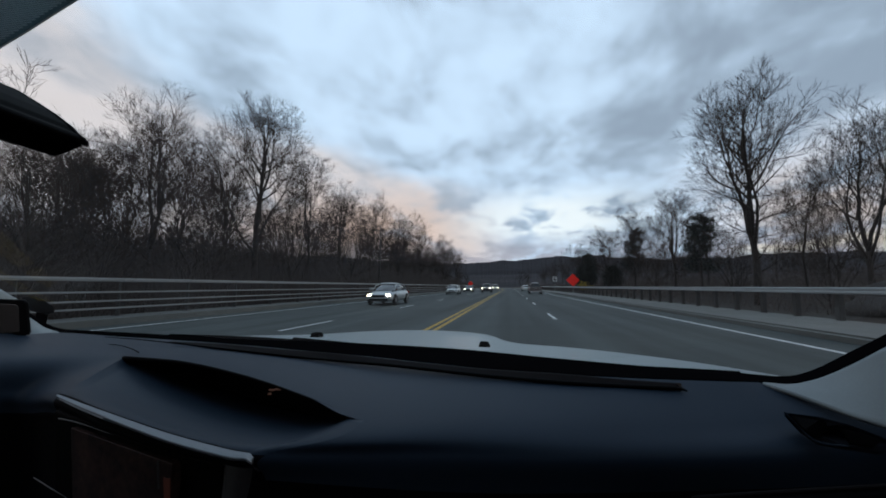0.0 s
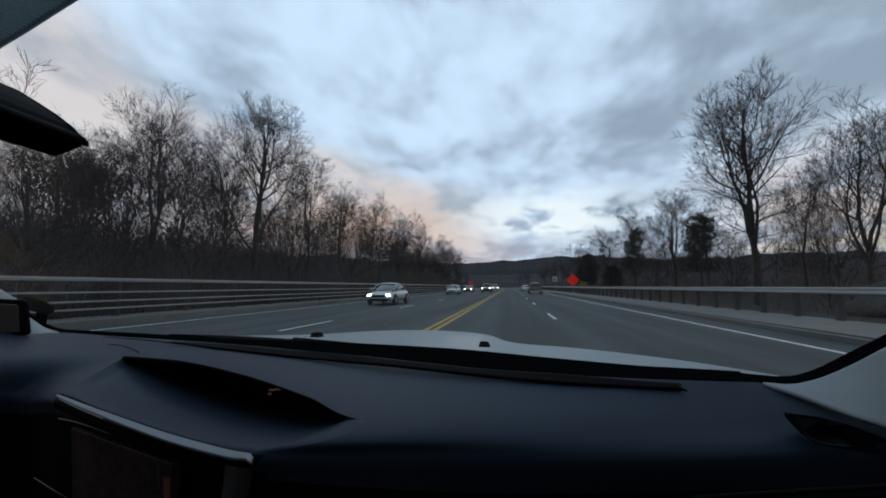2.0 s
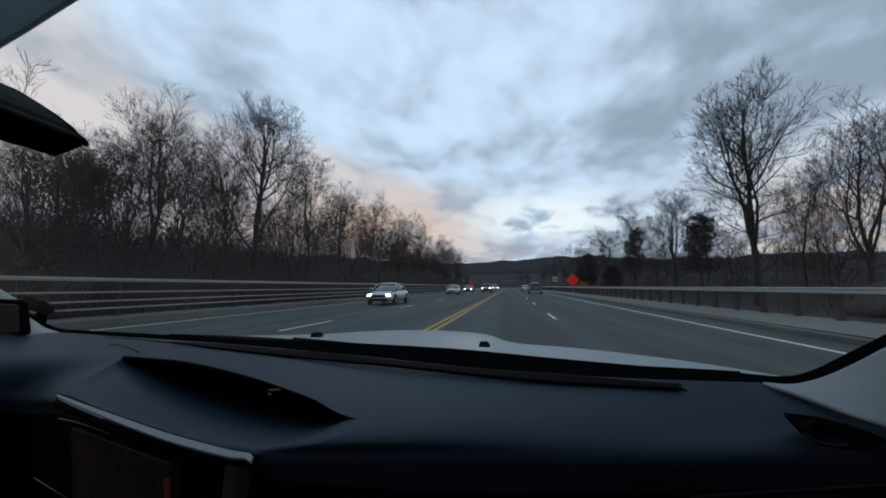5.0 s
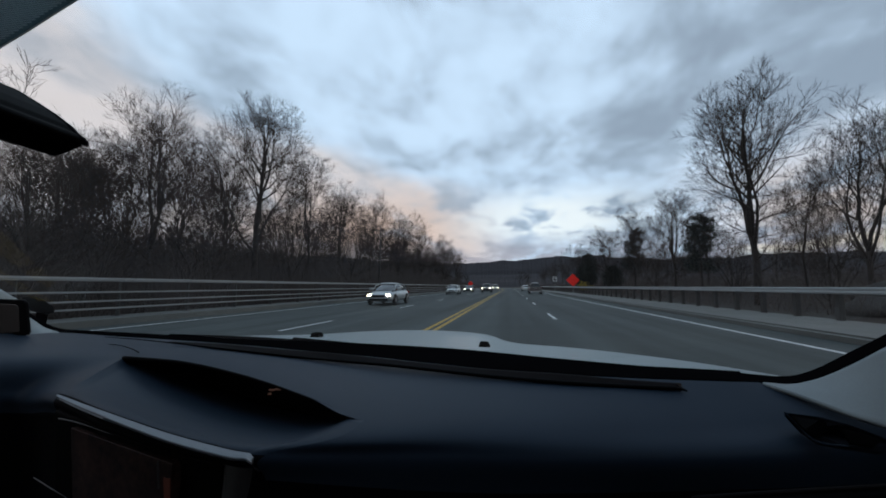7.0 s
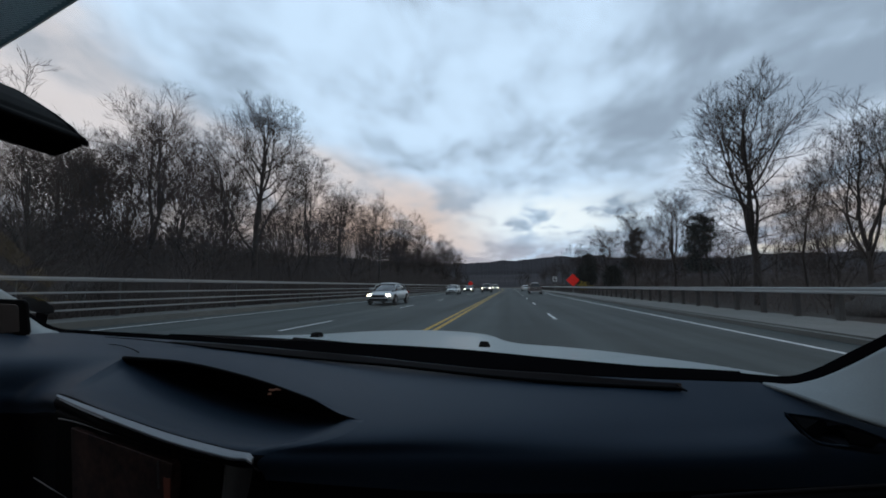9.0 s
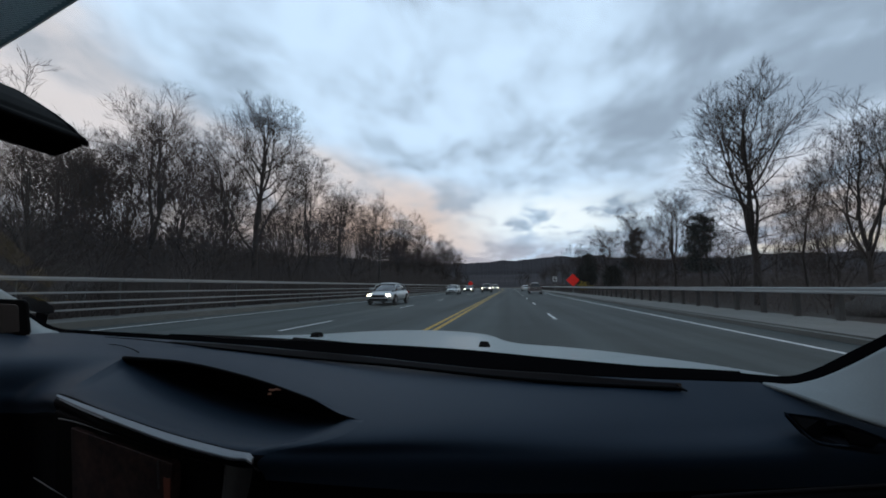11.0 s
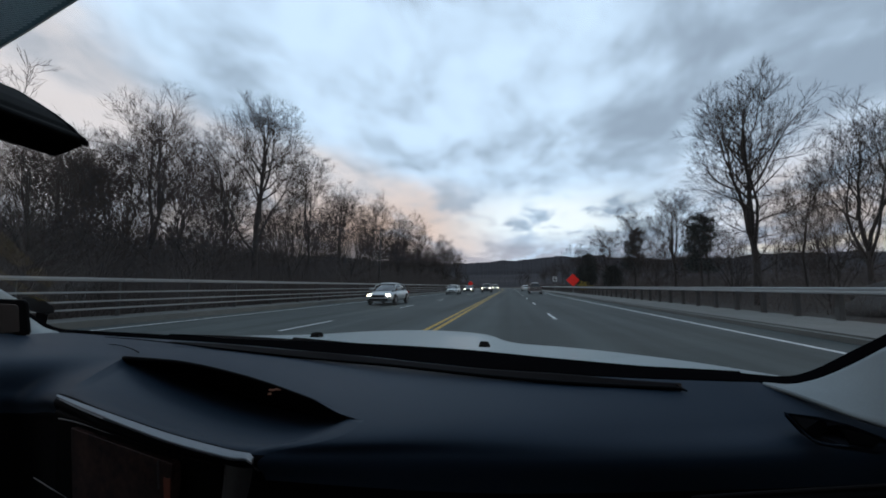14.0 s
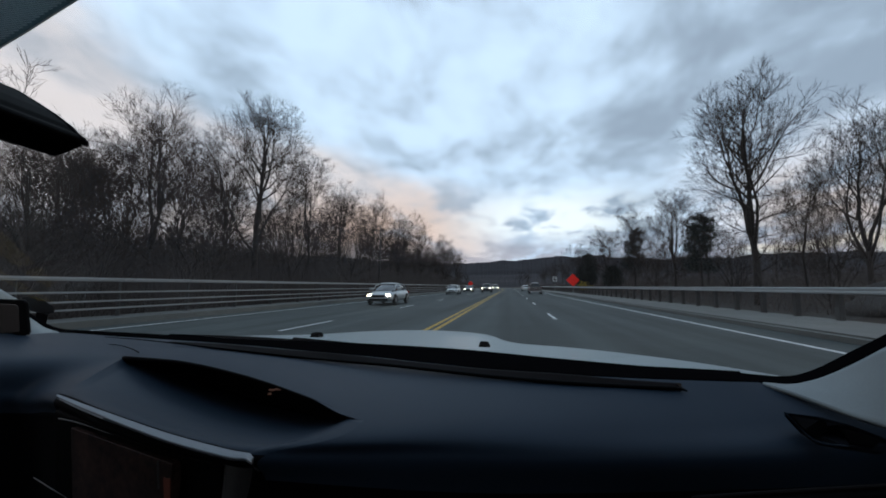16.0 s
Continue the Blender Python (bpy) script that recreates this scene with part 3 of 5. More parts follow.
DOOR_MIRROR = [(-1.4379, 1.0, -0.0319), (-1.3973, 1.0, -0.0284), (-1.3595, 1.0, -0.0399), (-1.3255, 1.0, -0.0578), (-1.3156, 1.0, -0.0758), (-1.339, 1.0, -0.081), (-1.3962, 1.0, -0.075), (-1.4229, 1.0, -0.0552)]
DEVICE = [(-1.0941, 0.7, -0.0263), (-1.0088, 0.7, -0.0282), (-0.9994, 0.7, -0.034), (-0.9854, 0.7, -0.0942), (-0.9889, 0.7, -0.1011), (-1.0842, 0.7, -0.1042)]
DEVICE_FACE = [(-1.0868, 0.698, -0.0357), (-1.0192, 0.698, -0.0376), (-1.0127, 0.698, -0.0434), (-1.0039, 0.698, -0.0943), (-1.0788, 0.698, -0.0991)]
SHADE_EDGE = [(-0.5383, 0.3, 0.3113), (-0.3625, 0.3, 0.288), (-0.3984, 0.3, 0.2699), (-0.4229, 0.3, 0.2586), (-0.454, 0.3, 0.2437), (-0.4859, 0.3, 0.2297), (-0.5251, 0.3, 0.2131)]
SCREEN_RIM = [(-0.6185, 0.486, -0.182), (-0.5787, 0.472, -0.1793), (-0.5416, 0.459, -0.1782), (-0.4847, 0.445, -0.182)]
BEZEL = [(-0.636, 0.492, -0.1725), (-0.4391, 0.44, -0.1855), (-0.3094, 0.414, -0.1918), (-0.3075, 0.412, -0.2359), (-0.6222, 0.492, -0.3032)]
SCREEN = [(-0.588, 0.478, -0.1898), (-0.3817, 0.425, -0.2013), (-0.3824, 0.425, -0.2428), (-0.5758, 0.478, -0.285)]
CORNER_LINE = [(-0.603, 0.45, -0.2432), (-0.563, 0.44, -0.2485), (-0.5206, 0.43, -0.2541)]
SCREEN_MARK = [(-0.4076, 0.4305, -0.2022), (-0.4054, 0.4305, -0.202), (-0.4024, 0.4305, -0.2324), (-0.4046, 0.4305, -0.2325)]
SCREEN_GLOW = [(-0.3937, 0.4265, -0.2175), (-0.3856, 0.4265, -0.2182), (-0.3838, 0.4265, -0.2437), (-0.391, 0.4265, -0.2443)]
NOZ = [(-0.562, 1.12, -0.142), (-0.07, 1.09, -0.154)]
WIPER = [(-0.571, 1.02, -0.144), (0.031, 0.93, -0.165), (0.408, 0.83, -0.158)]
WIPER2 = [(-0.911, 0.98, -0.137), (-0.592, 1, -0.143), (-0.135, 0.95, -0.163)]
LED = (-0.3971, 0.6400, -0.1728)


def between(a, b, k, back=0.0, lift=0.0, weights=None):
    """A curve part of the way from curve a to curve b, pushed back and up."""
    w = weights or [1.0] * len(a)
    return [tuple(np.array(p) * (1 - k) + np.array(q) * k + np.array([0, back, lift]) * m) for p, q, m in zip(a, b, w)]


def nearer(points, k):
    return [(x * k, y * k, z * k) for x, y, z in points]


own_car = thing("car", "pale silver car with a dark dashboard, standing in its lane", "car")
# dashboard: the pad in front of the windscreen, the brow over the display well, the shelf and the lower face
SPAN, STEP = 12, 20
NU = 12 * SPAN + 1
POD0, POD1 = 3 * SPAN, 7 * SPAN
UNDER = [(x, y + 0.012, z - 0.05) for x, y, z in KNEE]
FOOT = [(x, y + 0.04, z - 0.30) for x, y, z in KNEE]
pad_grid = sheet([up(c) for c in (PAD_FAR, BROW, LIP, KNEE, UNDER, FOOT)], NU, 5 * STEP + 1, (0, 5))
DEEP = (0.1, 0.9, 1, 0.9, 0)
BROW_EDGE = BROW[3:8]
WELL_TOP = [(x, y + 0.09 * w, z - 0.006 * w) for (x, y, z), w in zip(BROW_EDGE, DEEP)]
WELL_FLOOR = [(x, y + 0.08 * w, z - 0.012 * w) for (x, y, z), w in zip(SHELF_BACK, DEEP)]
HALF = STEP // 2
shelf_grid = sheet([up(c) for c in (WELL_FLOOR, SHELF_BACK, SHELF_MID, LIP[3:8], KNEE[3:8])], POD1 - POD0 + 1, 3 * HALF + 1, (0, 3))
# the pad meets the shelf in a crease at one end and flows into it at the other
crease = np.linspace(pad_grid[POD0, STEP], pad_grid[POD0, 2 * STEP], STEP + 1)
pull = crease - pad_grid[POD0, STEP:2 * STEP + 1]
for i in range(POD0 - 10, POD0 + 1):
    pad_grid[i, STEP:2 * STEP + 1] += pull * float(ease(i, POD0 - 10, POD0))
shelf_grid[0, HALF:] = crease
for i in range(POD1 - POD0 + 1):
    w = float(ease(i, POD1 - POD0 - 6, POD1 - POD0))
    shelf_grid[i, HALF:] = shelf_grid[i, HALF:] * (1 - w) + pad_grid[POD0 + i, STEP:2 * STEP + 1] * w
dash = part("dash_pad", grid_mesh("dash_pad", pad_grid[:, :3 * STEP + 1], PAD, lambda i, j: POD0 <= i < POD1 and j >= STEP), own_car, "dark blue-black soft dashboard pad")
# The face below the pad is blackened to imitate its turning out of light.
part("lower_dash", grid_mesh("lower_dash", pad_grid[:, 2 * STEP:], PAD_LOW, lambda i, j: not POD0 <= i < POD1 and j < STEP), dash, "plastic lower dashboard, blackened in place of its shade")
part("shelf_pad", grid_mesh("shelf_pad", shelf_grid, PAD), dash, "dark matt shelf below the display well")
# Well walls are black so that the recess's shade sits in the colour.
part("display_well", loft("display_well", [up(BROW_EDGE), up(WELL_TOP), up(WELL_FLOOR)], 60, 14, BLACK, 0.003), dash, "hooded display well, walls blackened in place of its shade")
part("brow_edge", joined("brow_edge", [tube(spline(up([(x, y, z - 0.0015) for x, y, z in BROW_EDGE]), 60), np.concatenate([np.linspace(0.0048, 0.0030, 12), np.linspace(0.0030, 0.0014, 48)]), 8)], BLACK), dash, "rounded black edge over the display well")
part("glovebox_lip", joined("glovebox_lip", [tube(spline(up(GLOVEBOX_EDGE), 24), [0.0022] * 24, 8)], LEDGE_BROWN), own_car, "thin grey glovebox edge")
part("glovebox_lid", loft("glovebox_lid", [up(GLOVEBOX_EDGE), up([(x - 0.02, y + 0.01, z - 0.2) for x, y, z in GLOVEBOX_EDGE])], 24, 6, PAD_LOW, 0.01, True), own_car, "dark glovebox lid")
# display well lamps
for dx_, dz_, wd in ((0.001, 0.0, 0.005), (0.011, 0.0015, 0.005), (-0.003, -0.0065, 0.0025)):
    part("indicator_lamp", box("indicator_lamp", (LED[0] + dx_ - wd, LED[1], LED[2] + dz_ + EYE - 0.0013), (LED[0] + dx_ + wd, LED[1] + 0.004, LED[2] + dz_ + EYE + 0.0013), AMBER, 0.0006), dash, "tiny amber lamp")
# silver trim over the centre screen
TRIM_CURVES = [between(TRIM_TOP, TRIM_BOT, k, -0.003 * math.sin(math.pi * k) ** 0.7, 0.0012 * math.sin(math.pi * k)) for k in (0.0, 0.2, 0.5, 0.8, 1.0)]
trim = part("centre_trim", loft("centre_trim", [up(c) for c in TRIM_CURVES], 60, 20, TRIM_GREY, 0.003), own_car, "satin silver trim strip over the screen")
TRIM_FOLD = [(x, y + 0.002, z - 0.0015) for x, y, z in TRIM_BOT]
TRIM_UNDER = [(x, y + 0.014, z - 0.014) for x, y, z in TRIM_BOT]
# Trim underside in near-black, its shade put into the colour.
part("trim_underside", loft("trim_underside", [up(TRIM_FOLD), up(between(TRIM_FOLD, TRIM_UNDER, 0.5, -0.003, 0)), up(TRIM_UNDER)], 50, 8, PAD_LOW, 0.002), trim, "rolled underside of the trim, darkened in place of shade")
part("trim_gap", joined("trim_gap", [tube(spline(up(nearer(TRIM_TOP[:6], 0.998)), 50), [0.0007] * 50, 6)], BLACK), trim, "thin dark gap above the trim")
part("trim_end", loft("trim_end", [up(END_OUT), up(between(END_OUT, END_IN, 0.5, -0.004)), up(END_IN)], 20, 10, TRIM_DARK, 0.002), own_car, "dark satin end of the trim")
bezel = part("screen_bezel", prism("screen_bezel", up(BEZEL), (0.012, 0.05, 0), BLACK, 0.004), own_car, "black screen surround")
part("screen", prism("screen", up(nearer(SCREEN, 0.985)), (0.004, 0.016, 0), SCREEN_GLASS, 0.001), bezel, "nearly dark screen with a brownish reflection painted into its colour")
part("screen_rim", joined("screen_rim", [tube(spline(up(nearer(SCREEN_RIM, 0.97)), 20), np.linspace(0.0012, 0.0002, 20), 6)], TRIM_DARK), bezel, "thin pale upper rim of the screen")
part("screen_mark", prism("screen_mark", up(nearer(SCREEN_MARK, 0.965)), (0, 0.001, 0), TRIM_DARK), bezel, "thin pale upright mark on the screen")
part("screen_mark", prism("screen_mark", up(nearer(SCREEN_GLOW, 0.965)), (0, 0.001, 0), SCREEN_ORANGE), bezel, "small dim orange mark on the screen")
part("bezel_edge", joined("bezel_edge", [tube(up(nearer(CORNER_LINE, 0.95)), [0.0007] * 3, 6)], TRIM_DARK), bezel, "thin pale edge line")
# defroster slot, its ledge and the seam beside it
ledge = part("defroster_ledge", loft("defroster_ledge", [up(nearer(LEDGE, 0.992)), up(nearer(SLIT[2:], 0.990))], 60, 8, LEDGE_BROWN, 0.003, True), own_car, "dark brown-black defroster ledge")
part("defroster_slit", joined("defroster_slit", [tube(spline(up(nearer(SLIT, 0.987)), 80), np.concatenate([np.linspace(0.0007, 0.0032, 50), np.full(29, 0.0032), [0.001]]), 8)], BLACK), ledge, "long black defroster slot")
part("slot_end", prism("slot_end", up(nearer([SLIT[-1], (SLIT[-1][0] + 0.007, SLIT[-1][1] - 0.004, SLIT[-1][2] - 0.001), (SLIT[-1][0] - 0.002, SLIT[-1][1] + 0.015, SLIT[-1][2] + 0.004)], 0.982)), (0, 0, -0.003), BLACK, 0.0006), ledge)
part("dash_seam", joined("dash_seam", [tube(spline(up(nearer(SEAM, 0.985)), 20), np.linspace(0.0006, 0.0012, 20), 6)], BLACK), dash, "thin seam in the dashboard")
# corner loudspeaker grille
grille = part("corner_grille", prism("corner_grille", up(nearer(VENT, 0.975)), (0, 0.004, -0.006), GRILLE_BLACK, 0.002), own_car, "dark moulded corner loudspeaker grille")
# Hollows are black plates on the grille; their colour paints the dark inside.
for hollow in (VENT_HOLE, VENT_SLOT):
    part("grille_hole", prism("grille_hole", up(nearer(hollow, 0.966)), (0, 0.002, -0.003), BLACK, 0.0008), grille, "raised black patch that paints a dark hollow of the grille")
part("grille_rim", joined("grille_rim", [tube(spline(up(nearer([VENT[0], VENT[8], VENT[7], VENT[6]], 0.970)), 24), [0.0011] * 24, 6)], PAD), grille, "soft dark raised rim")
# windscreen seal and pillars
part("windscreen_seal", loft("windscreen_seal", [up(SEAL_TOP), up(SEAL_BOTTOM)], 150, 6, RUBBER, 0.004, True), own_car, "black windscreen seal and cowl")
HEAD = [(-1.0, 0.16, 0.30), (-0.65, 0.22, 0.37), (-0.28, 0.24, 0.39), (0.09, 0.22, 0.37), (0.46, 0.16, 0.30)]
GLASS_FOOT = [SEAL_TOP[0], SEAL_TOP[5], (-0.29, 0.992, -0.1455), (0.15, 0.915, -0.157), SEAL_TOP[17]]
GLASS_MID = [(-1.11, 0.50, 0.14), (-0.75, 0.62, 0.15), (-0.30, 0.66, 0.16), (0.15, 0.60, 0.15), (0.53, 0.46, 0.14)]
part("windscreen", loft("windscreen", [up(GLASS_FOOT), up(GLASS_MID), up(HEAD)], 60, 24, WINDSCREEN), own_car, "clear raked windscreen with a faint film of dust").visible_shadow = False
PILLAR_MID = between(PILLAR_FRONT, PILLAR_BACK, 0.5, -0.003, 0.002, (0, 0.3, 0.7, 1, 1, 1, 1))
part("pillar_trim", loft("pillar_trim", [up(PILLAR_FRONT), up(PILLAR_MID), up(PILLAR_BACK)], 50, 20, CLOTH, 0.006), own_car, "pale grey moulded windscreen pillar trim")
part("pillar_trim", loft("pillar_trim", [up(LEFT_PILLAR_TOP), up(LEFT_PILLAR_LOW)], 14, 8, CLOTH, 0.004, True), own_car, "pale grey moulded windscreen pillar trim")
for side, foot, top in ((-1, (-1.20, 0.80, -0.06), (-1.03, 0.14, 0.31)), (1, (0.56, 0.66, -0.05), (0.50, 0.14, 0.31))):
    part("windscreen_pillar", joined("windscreen_pillar", [tube(spline(up([foot, ((foot[0] + top[0]) / 2 + side * 0.03, 0.48, 0.14), top]), 16), [0.035] * 16, 10)], CLOTH), own_car, "slim windscreen pillar")
# hood
HOOD_FRONT = [(x * 0.93 - 0.02, y + 0.36, z - 0.16) for x, y, z in HOOD_CREST]
part("hood", loft("hood", [up(HOOD_BACK), up(HOOD_CREST), up(HOOD_FRONT)], 140, 30, PAINT, 0.010), own_car, "pale silver hood with a raised centre")
for x, y, z in NOZ:
    noz = part("washer_nozzle", prism("washer_nozzle", up([(x - 0.016, y, z - 0.006), (x + 0.016, y, z - 0.006), (x + 0.009, y, z + 0.006), (x - 0.012, y, z + 0.007)]), (0, 0.03, 0), RUBBER, 0.003), own_car, "small black washer nozzle")
for pts in (WIPER, WIPER2):
    arm = part("wiper", joined("wiper", [tube(spline(up(pts), 24), np.linspace(0.009, 0.005, 24), 8)], RUBBER), own_car, "black wiper arm resting under the glass")
    part("wiper_blade", joined("wiper_blade", [tube([(x, y - 0.012, z - 0.006 + EYE) for x, y, z in spline(pts, 24)], [0.004] * 24, 6)], LEDGE_BROWN), arm, "dull dark wiper blade")
# rear-view mirror, screen on the dash, door mirror
mirror = part("rear_view_mirror", prism("rear_view_mirror", up(MIRROR), (-0.008, -0.03, 0.004), BLACK, 0.0012), own_car, "black rear-view mirror housing")
part("mirror_rim", joined("mirror_rim", [tube(up([(x, y - 0.001, z - 0.0012) for x, y, z in MIRROR[4:11]]), [0.0014] * 7, 6)], PAD_LOW), mirror, "dull dark rim of the mirror")
part("mirror_stalk", joined("mirror_stalk", [tube(spline(up([(-0.30, 0.13, 0.085), (-0.34, 0.16, 0.14), (-0.38, 0.20, 0.33)]), 10), [0.010] * 10, 8)], BLACK), mirror)
device = part("dash_screen", prism("dash_screen", up(DEVICE), (0, 0.008, 0), BLACK, 0.003), own_car, "black framed small screen standing on the dashboard")
part("screen_face", prism("screen_face", up(DEVICE_FACE), (0, 0.004, 0), DEVICE_GLASS, 0.001), device, "brownish glass face")
dm = part("door_mirror", prism("door_mirror", up(DOOR_MIRROR), (-0.075, 0.05, -0.003), RUBBER, 0.005), own_car, "black door mirror outside the glass")
part("mirror_arm", joined("mirror_arm", [tube(up([(-1.40, 1.03, -0.07), (-1.34, 0.98, -0.12), (-1.24, 0.86, -0.13)]), [0.014, 0.012, 0.012], 8)], RUBBER), dm)
# shade at the top edge of the glass, ribbed
shade = part("sun_shade", prism("sun_shade", up(SHADE_EDGE), (0, -0.003, 0), SHADE, 0.0), own_car, "grey ribbed translucent sun shade")
edge_z, edge_x = [p[2] for p in SHADE_EDGE[:0:-1]], [p[0] for p in SHADE_EDGE[:0:-1]]
for k in range(60):
    z = edge_z[0] + 0.006 + 0.0022 * k
    if z < edge_z[-1] - 0.002:
        part("rib", box("rib", (-0.56, 0.2955, z + EYE), (float(np.interp(z, edge_z, edge_x)) - 0.005, 0.2966, z + EYE + 0.0009), SHADE_RIB), shade)
part("shade_edge", joined("shade_edge", [tube([(x, y - 0.001, z + EYE) for x, y, z in SHADE_EDGE[1:]], [0.0008] * (len(SHADE_EDGE) - 1), 6)], SHADE_RIB), shade, "pale bound edge")
# cabin and body shell, closed around the camera
part("roof", loft("roof", [up([(x, y - 0.01, z + 0.012) for x, y, z in HEAD]), up([(-1.02, -0.9, 0.36), (-0.65, -0.9, 0.43), (-0.28, -0.9, 0.45), (0.09, -0.9, 0.43), (0.47, -0.9, 0.36)]), up([(-1.0, -2.2, 0.28), (-0.65, -2.25, 0.35), (-0.28, -2.28, 0.37), (0.09, -2.25, 0.35), (0.45, -2.2, 0.28)])], 30, 20, PAINT, 0.03), own_car, "silver car roof")
MID = -0.32
for side in (-1, 1):
    def flank(half, z):
        return up([(MID + side * half * k, y, z + dz_) for y, k, dz_ in ((2.22, 0.80, -0.36), (2.0, 0.93, -0.29), (1.5, 0.985, -0.17), (0.8, 1.0, -0.06), (-0.6, 1.0, 0.0), (-2.0, 1.0, 0.0), (-2.5, 0.97, -0.02), (-2.74, 0.86, -0.05))])
    flank_part = part("body_side", loft("body_side", [flank(0.85, -0.14), flank(0.885, -0.24), flank(0.90, -0.40), flank(0.89, -0.56), flank(0.86, -0.70)], 50, 22, PAINT, 0.012), own_car, "silver car side")
    x = MID + side * 0.86
    for y in (-0.55, -1.55, -2.25):
        part("side_pillar", joined("side_pillar", [tube(up([(x, y - 0.05, -0.13), (MID + side * 0.70, y, 0.33)]), [0.04, 0.035], 8)], BLACK), own_car)
    # Unseen opaque panes, added to keep side light off the dashboard.
    for y0_, y1_ in ((-1.53, -0.58), (-2.23, -1.58)):
        part("side_window", prism("side_window", up([(x, y0_ - 0.04, -0.12), (x, y1_ - 0.04, -0.12), (MID + side * 0.705, y1_, 0.31), (MID + side * 0.705, y0_, 0.31)]), (side * 0.006, 0, 0), CAR_GLASS, 0.001), own_car, "opaque dark side pane, added out of view to dim the cabin")
    for y in (1.45, -1.65):
        part("wheel_arch", joined("wheel_arch", [tube([(MID + side * 0.885, y + 0.40 * math.cos(a_), 0.34 + 0.40 * math.sin(a_)) for a_ in np.linspace(-0.25, math.pi + 0.25, 22)], [0.03] * 22, 8)], BLACK), flank_part, "black wheel arch")
    part("headlamp", prism("headlamp", up([(MID + side * 0.50, 2.30, -0.46), (MID + side * 0.80, 2.22, -0.43), (MID + side * 0.79, 2.20, -0.56), (MID + side * 0.52, 2.30, -0.56)]), (0, 0.03, 0), RIM, 0.01), own_car, "clear headlamp")
    part("tail_lamp", prism("tail_lamp", up([(MID + side * 0.62, -2.76, -0.16), (MID + side * 0.80, -2.72, -0.16), (MID + side * 0.80, -2.74, -0.40), (MID + side * 0.66, -2.78, -0.40)]), (0, -0.03, 0), TAIL_RED, 0.01), own_car, "red tail lamp")
part("floor_pan", box("floor_pan", (-1.15, -2.7, 0.30), (0.51, 1.0, 0.36), BLACK, 0.01), own_car)
part("tailgate", loft("tailgate", [up([(MID + k * 0.80, -2.60 - 0.10 * (1 - k * k), -0.10) for k in (-1, -0.5, 0, 0.5, 1)]), up([(MID + k * 0.82, -2.68 - 0.12 * (1 - k * k), -0.45) for k in (-1, -0.5, 0, 0.5, 1)]), up([(MID + k * 0.80, -2.66 - 0.14 * (1 - k * k), -0.88) for k in (-1, -0.5, 0, 0.5, 1)])], 24, 16, PAINT, 0.01), own_car, "silver tailgate")
# The rear pane is opaque too, added behind the view to block light.
part("rear_window", prism("rear_window", up([(MID - 0.74, -2.66, -0.08), (MID + 0.74, -2.66, -0.08), (MID + 0.64, -2.30, 0.30), (MID - 0.64, -2.30, 0.30)]), (0, -0.008, 0.004), CAR_GLASS, 0.001), own_car, "opaque dark rear pane, added out of view to dim the cabin")
part("front_bumper", loft("front_bumper", [up([(MID + k * 0.78, 2.20 + 0.16 * (1 - k * k), -0.40) for k in (-1, -0.5, 0, 0.5, 1)]), up([(MID + k * 0.86, 2.20 + 0.20 * (1 - k * k), -0.62) for k in (-1, -0.5, 0, 0.5, 1)]), up([(MID + k * 0.82, 2.16 + 0.18 * (1 - k * k), -0.92) for k in (-1, -0.5, 0, 0.5, 1)])], 24, 16, PAINT, 0.01), own_car, "silver front bumper")
part("grille", prism("grille", up([(MID - 0.42, 2.41, -0.50), (MID + 0.42, 2.41, -0.50), (MID + 0.36, 2.41, -0.60), (MID - 0.36, 2.41, -0.60)]), (0, 0.02, 0), BLACK, 0.006), own_car, "black grille")
for x in (-0.72, 0.08):
    seat = part("front_seat", box("front_seat", (x - 0.24, -0.95, 0.36), (x + 0.24, -0.40, 0.72), BLACK, 0.05), own_car, "black cloth front seat")
    part("seat_back", box("seat_back", (x - 0.23, -1.10, 0.66), (x + 0.23, -0.95, 1.28), BLACK, 0.05), seat)
part("rear_bench", box("rear_bench", (-0.95, -2.2, 0.36), (0.33, -1.7, 1.15), BLACK, 0.06), own_car, "black cloth rear bench")


def wheel(parent, x, y, r, w):
    tyre_pts = [(x - w / 2, r * 0.86), (x - w / 2 + 0.02, r * 0.97), (x - w / 4, r), (x + w / 4, r), (x + w / 2 - 0.02, r * 0.97), (x + w / 2, r * 0.86), (x + w / 2, r * 0.62), (x - w / 2, r * 0.62)]
    n, v, f = 28, [], []
    for k in range(n):
        a = 2 * math.pi * k / n
        v += [(px, y + rr * math.cos(a), r + rr * math.sin(a)) for px, rr in tyre_pts]
    m = len(tyre_pts)
    f = [(k * m + j, k * m + (j + 1) % m, ((k + 1) % n) * m + (j + 1) % m, ((k + 1) % n) * m + j) for k in range(n) for j in range(m)]
    tyre = part("wheel", mesh_of("wheel", v, f, TYRE), parent, "black tyre")
    bm = bmesh.new()
    bmesh.ops.create_cone(bm, cap_ends=True, segments=20, radius1=r * 0.63, radius2=r * 0.55, depth=w * 0.8, matrix=pose(x, y, r, 0, 90, 0))
    part("rim", bm_mesh("rim", bm, RIM), tyre, "grey metal rim")


for x in (-1.12, 0.48):
    for y in (1.45, -1.65):
        wheel(own_car, x, y, 0.33, 0.21)


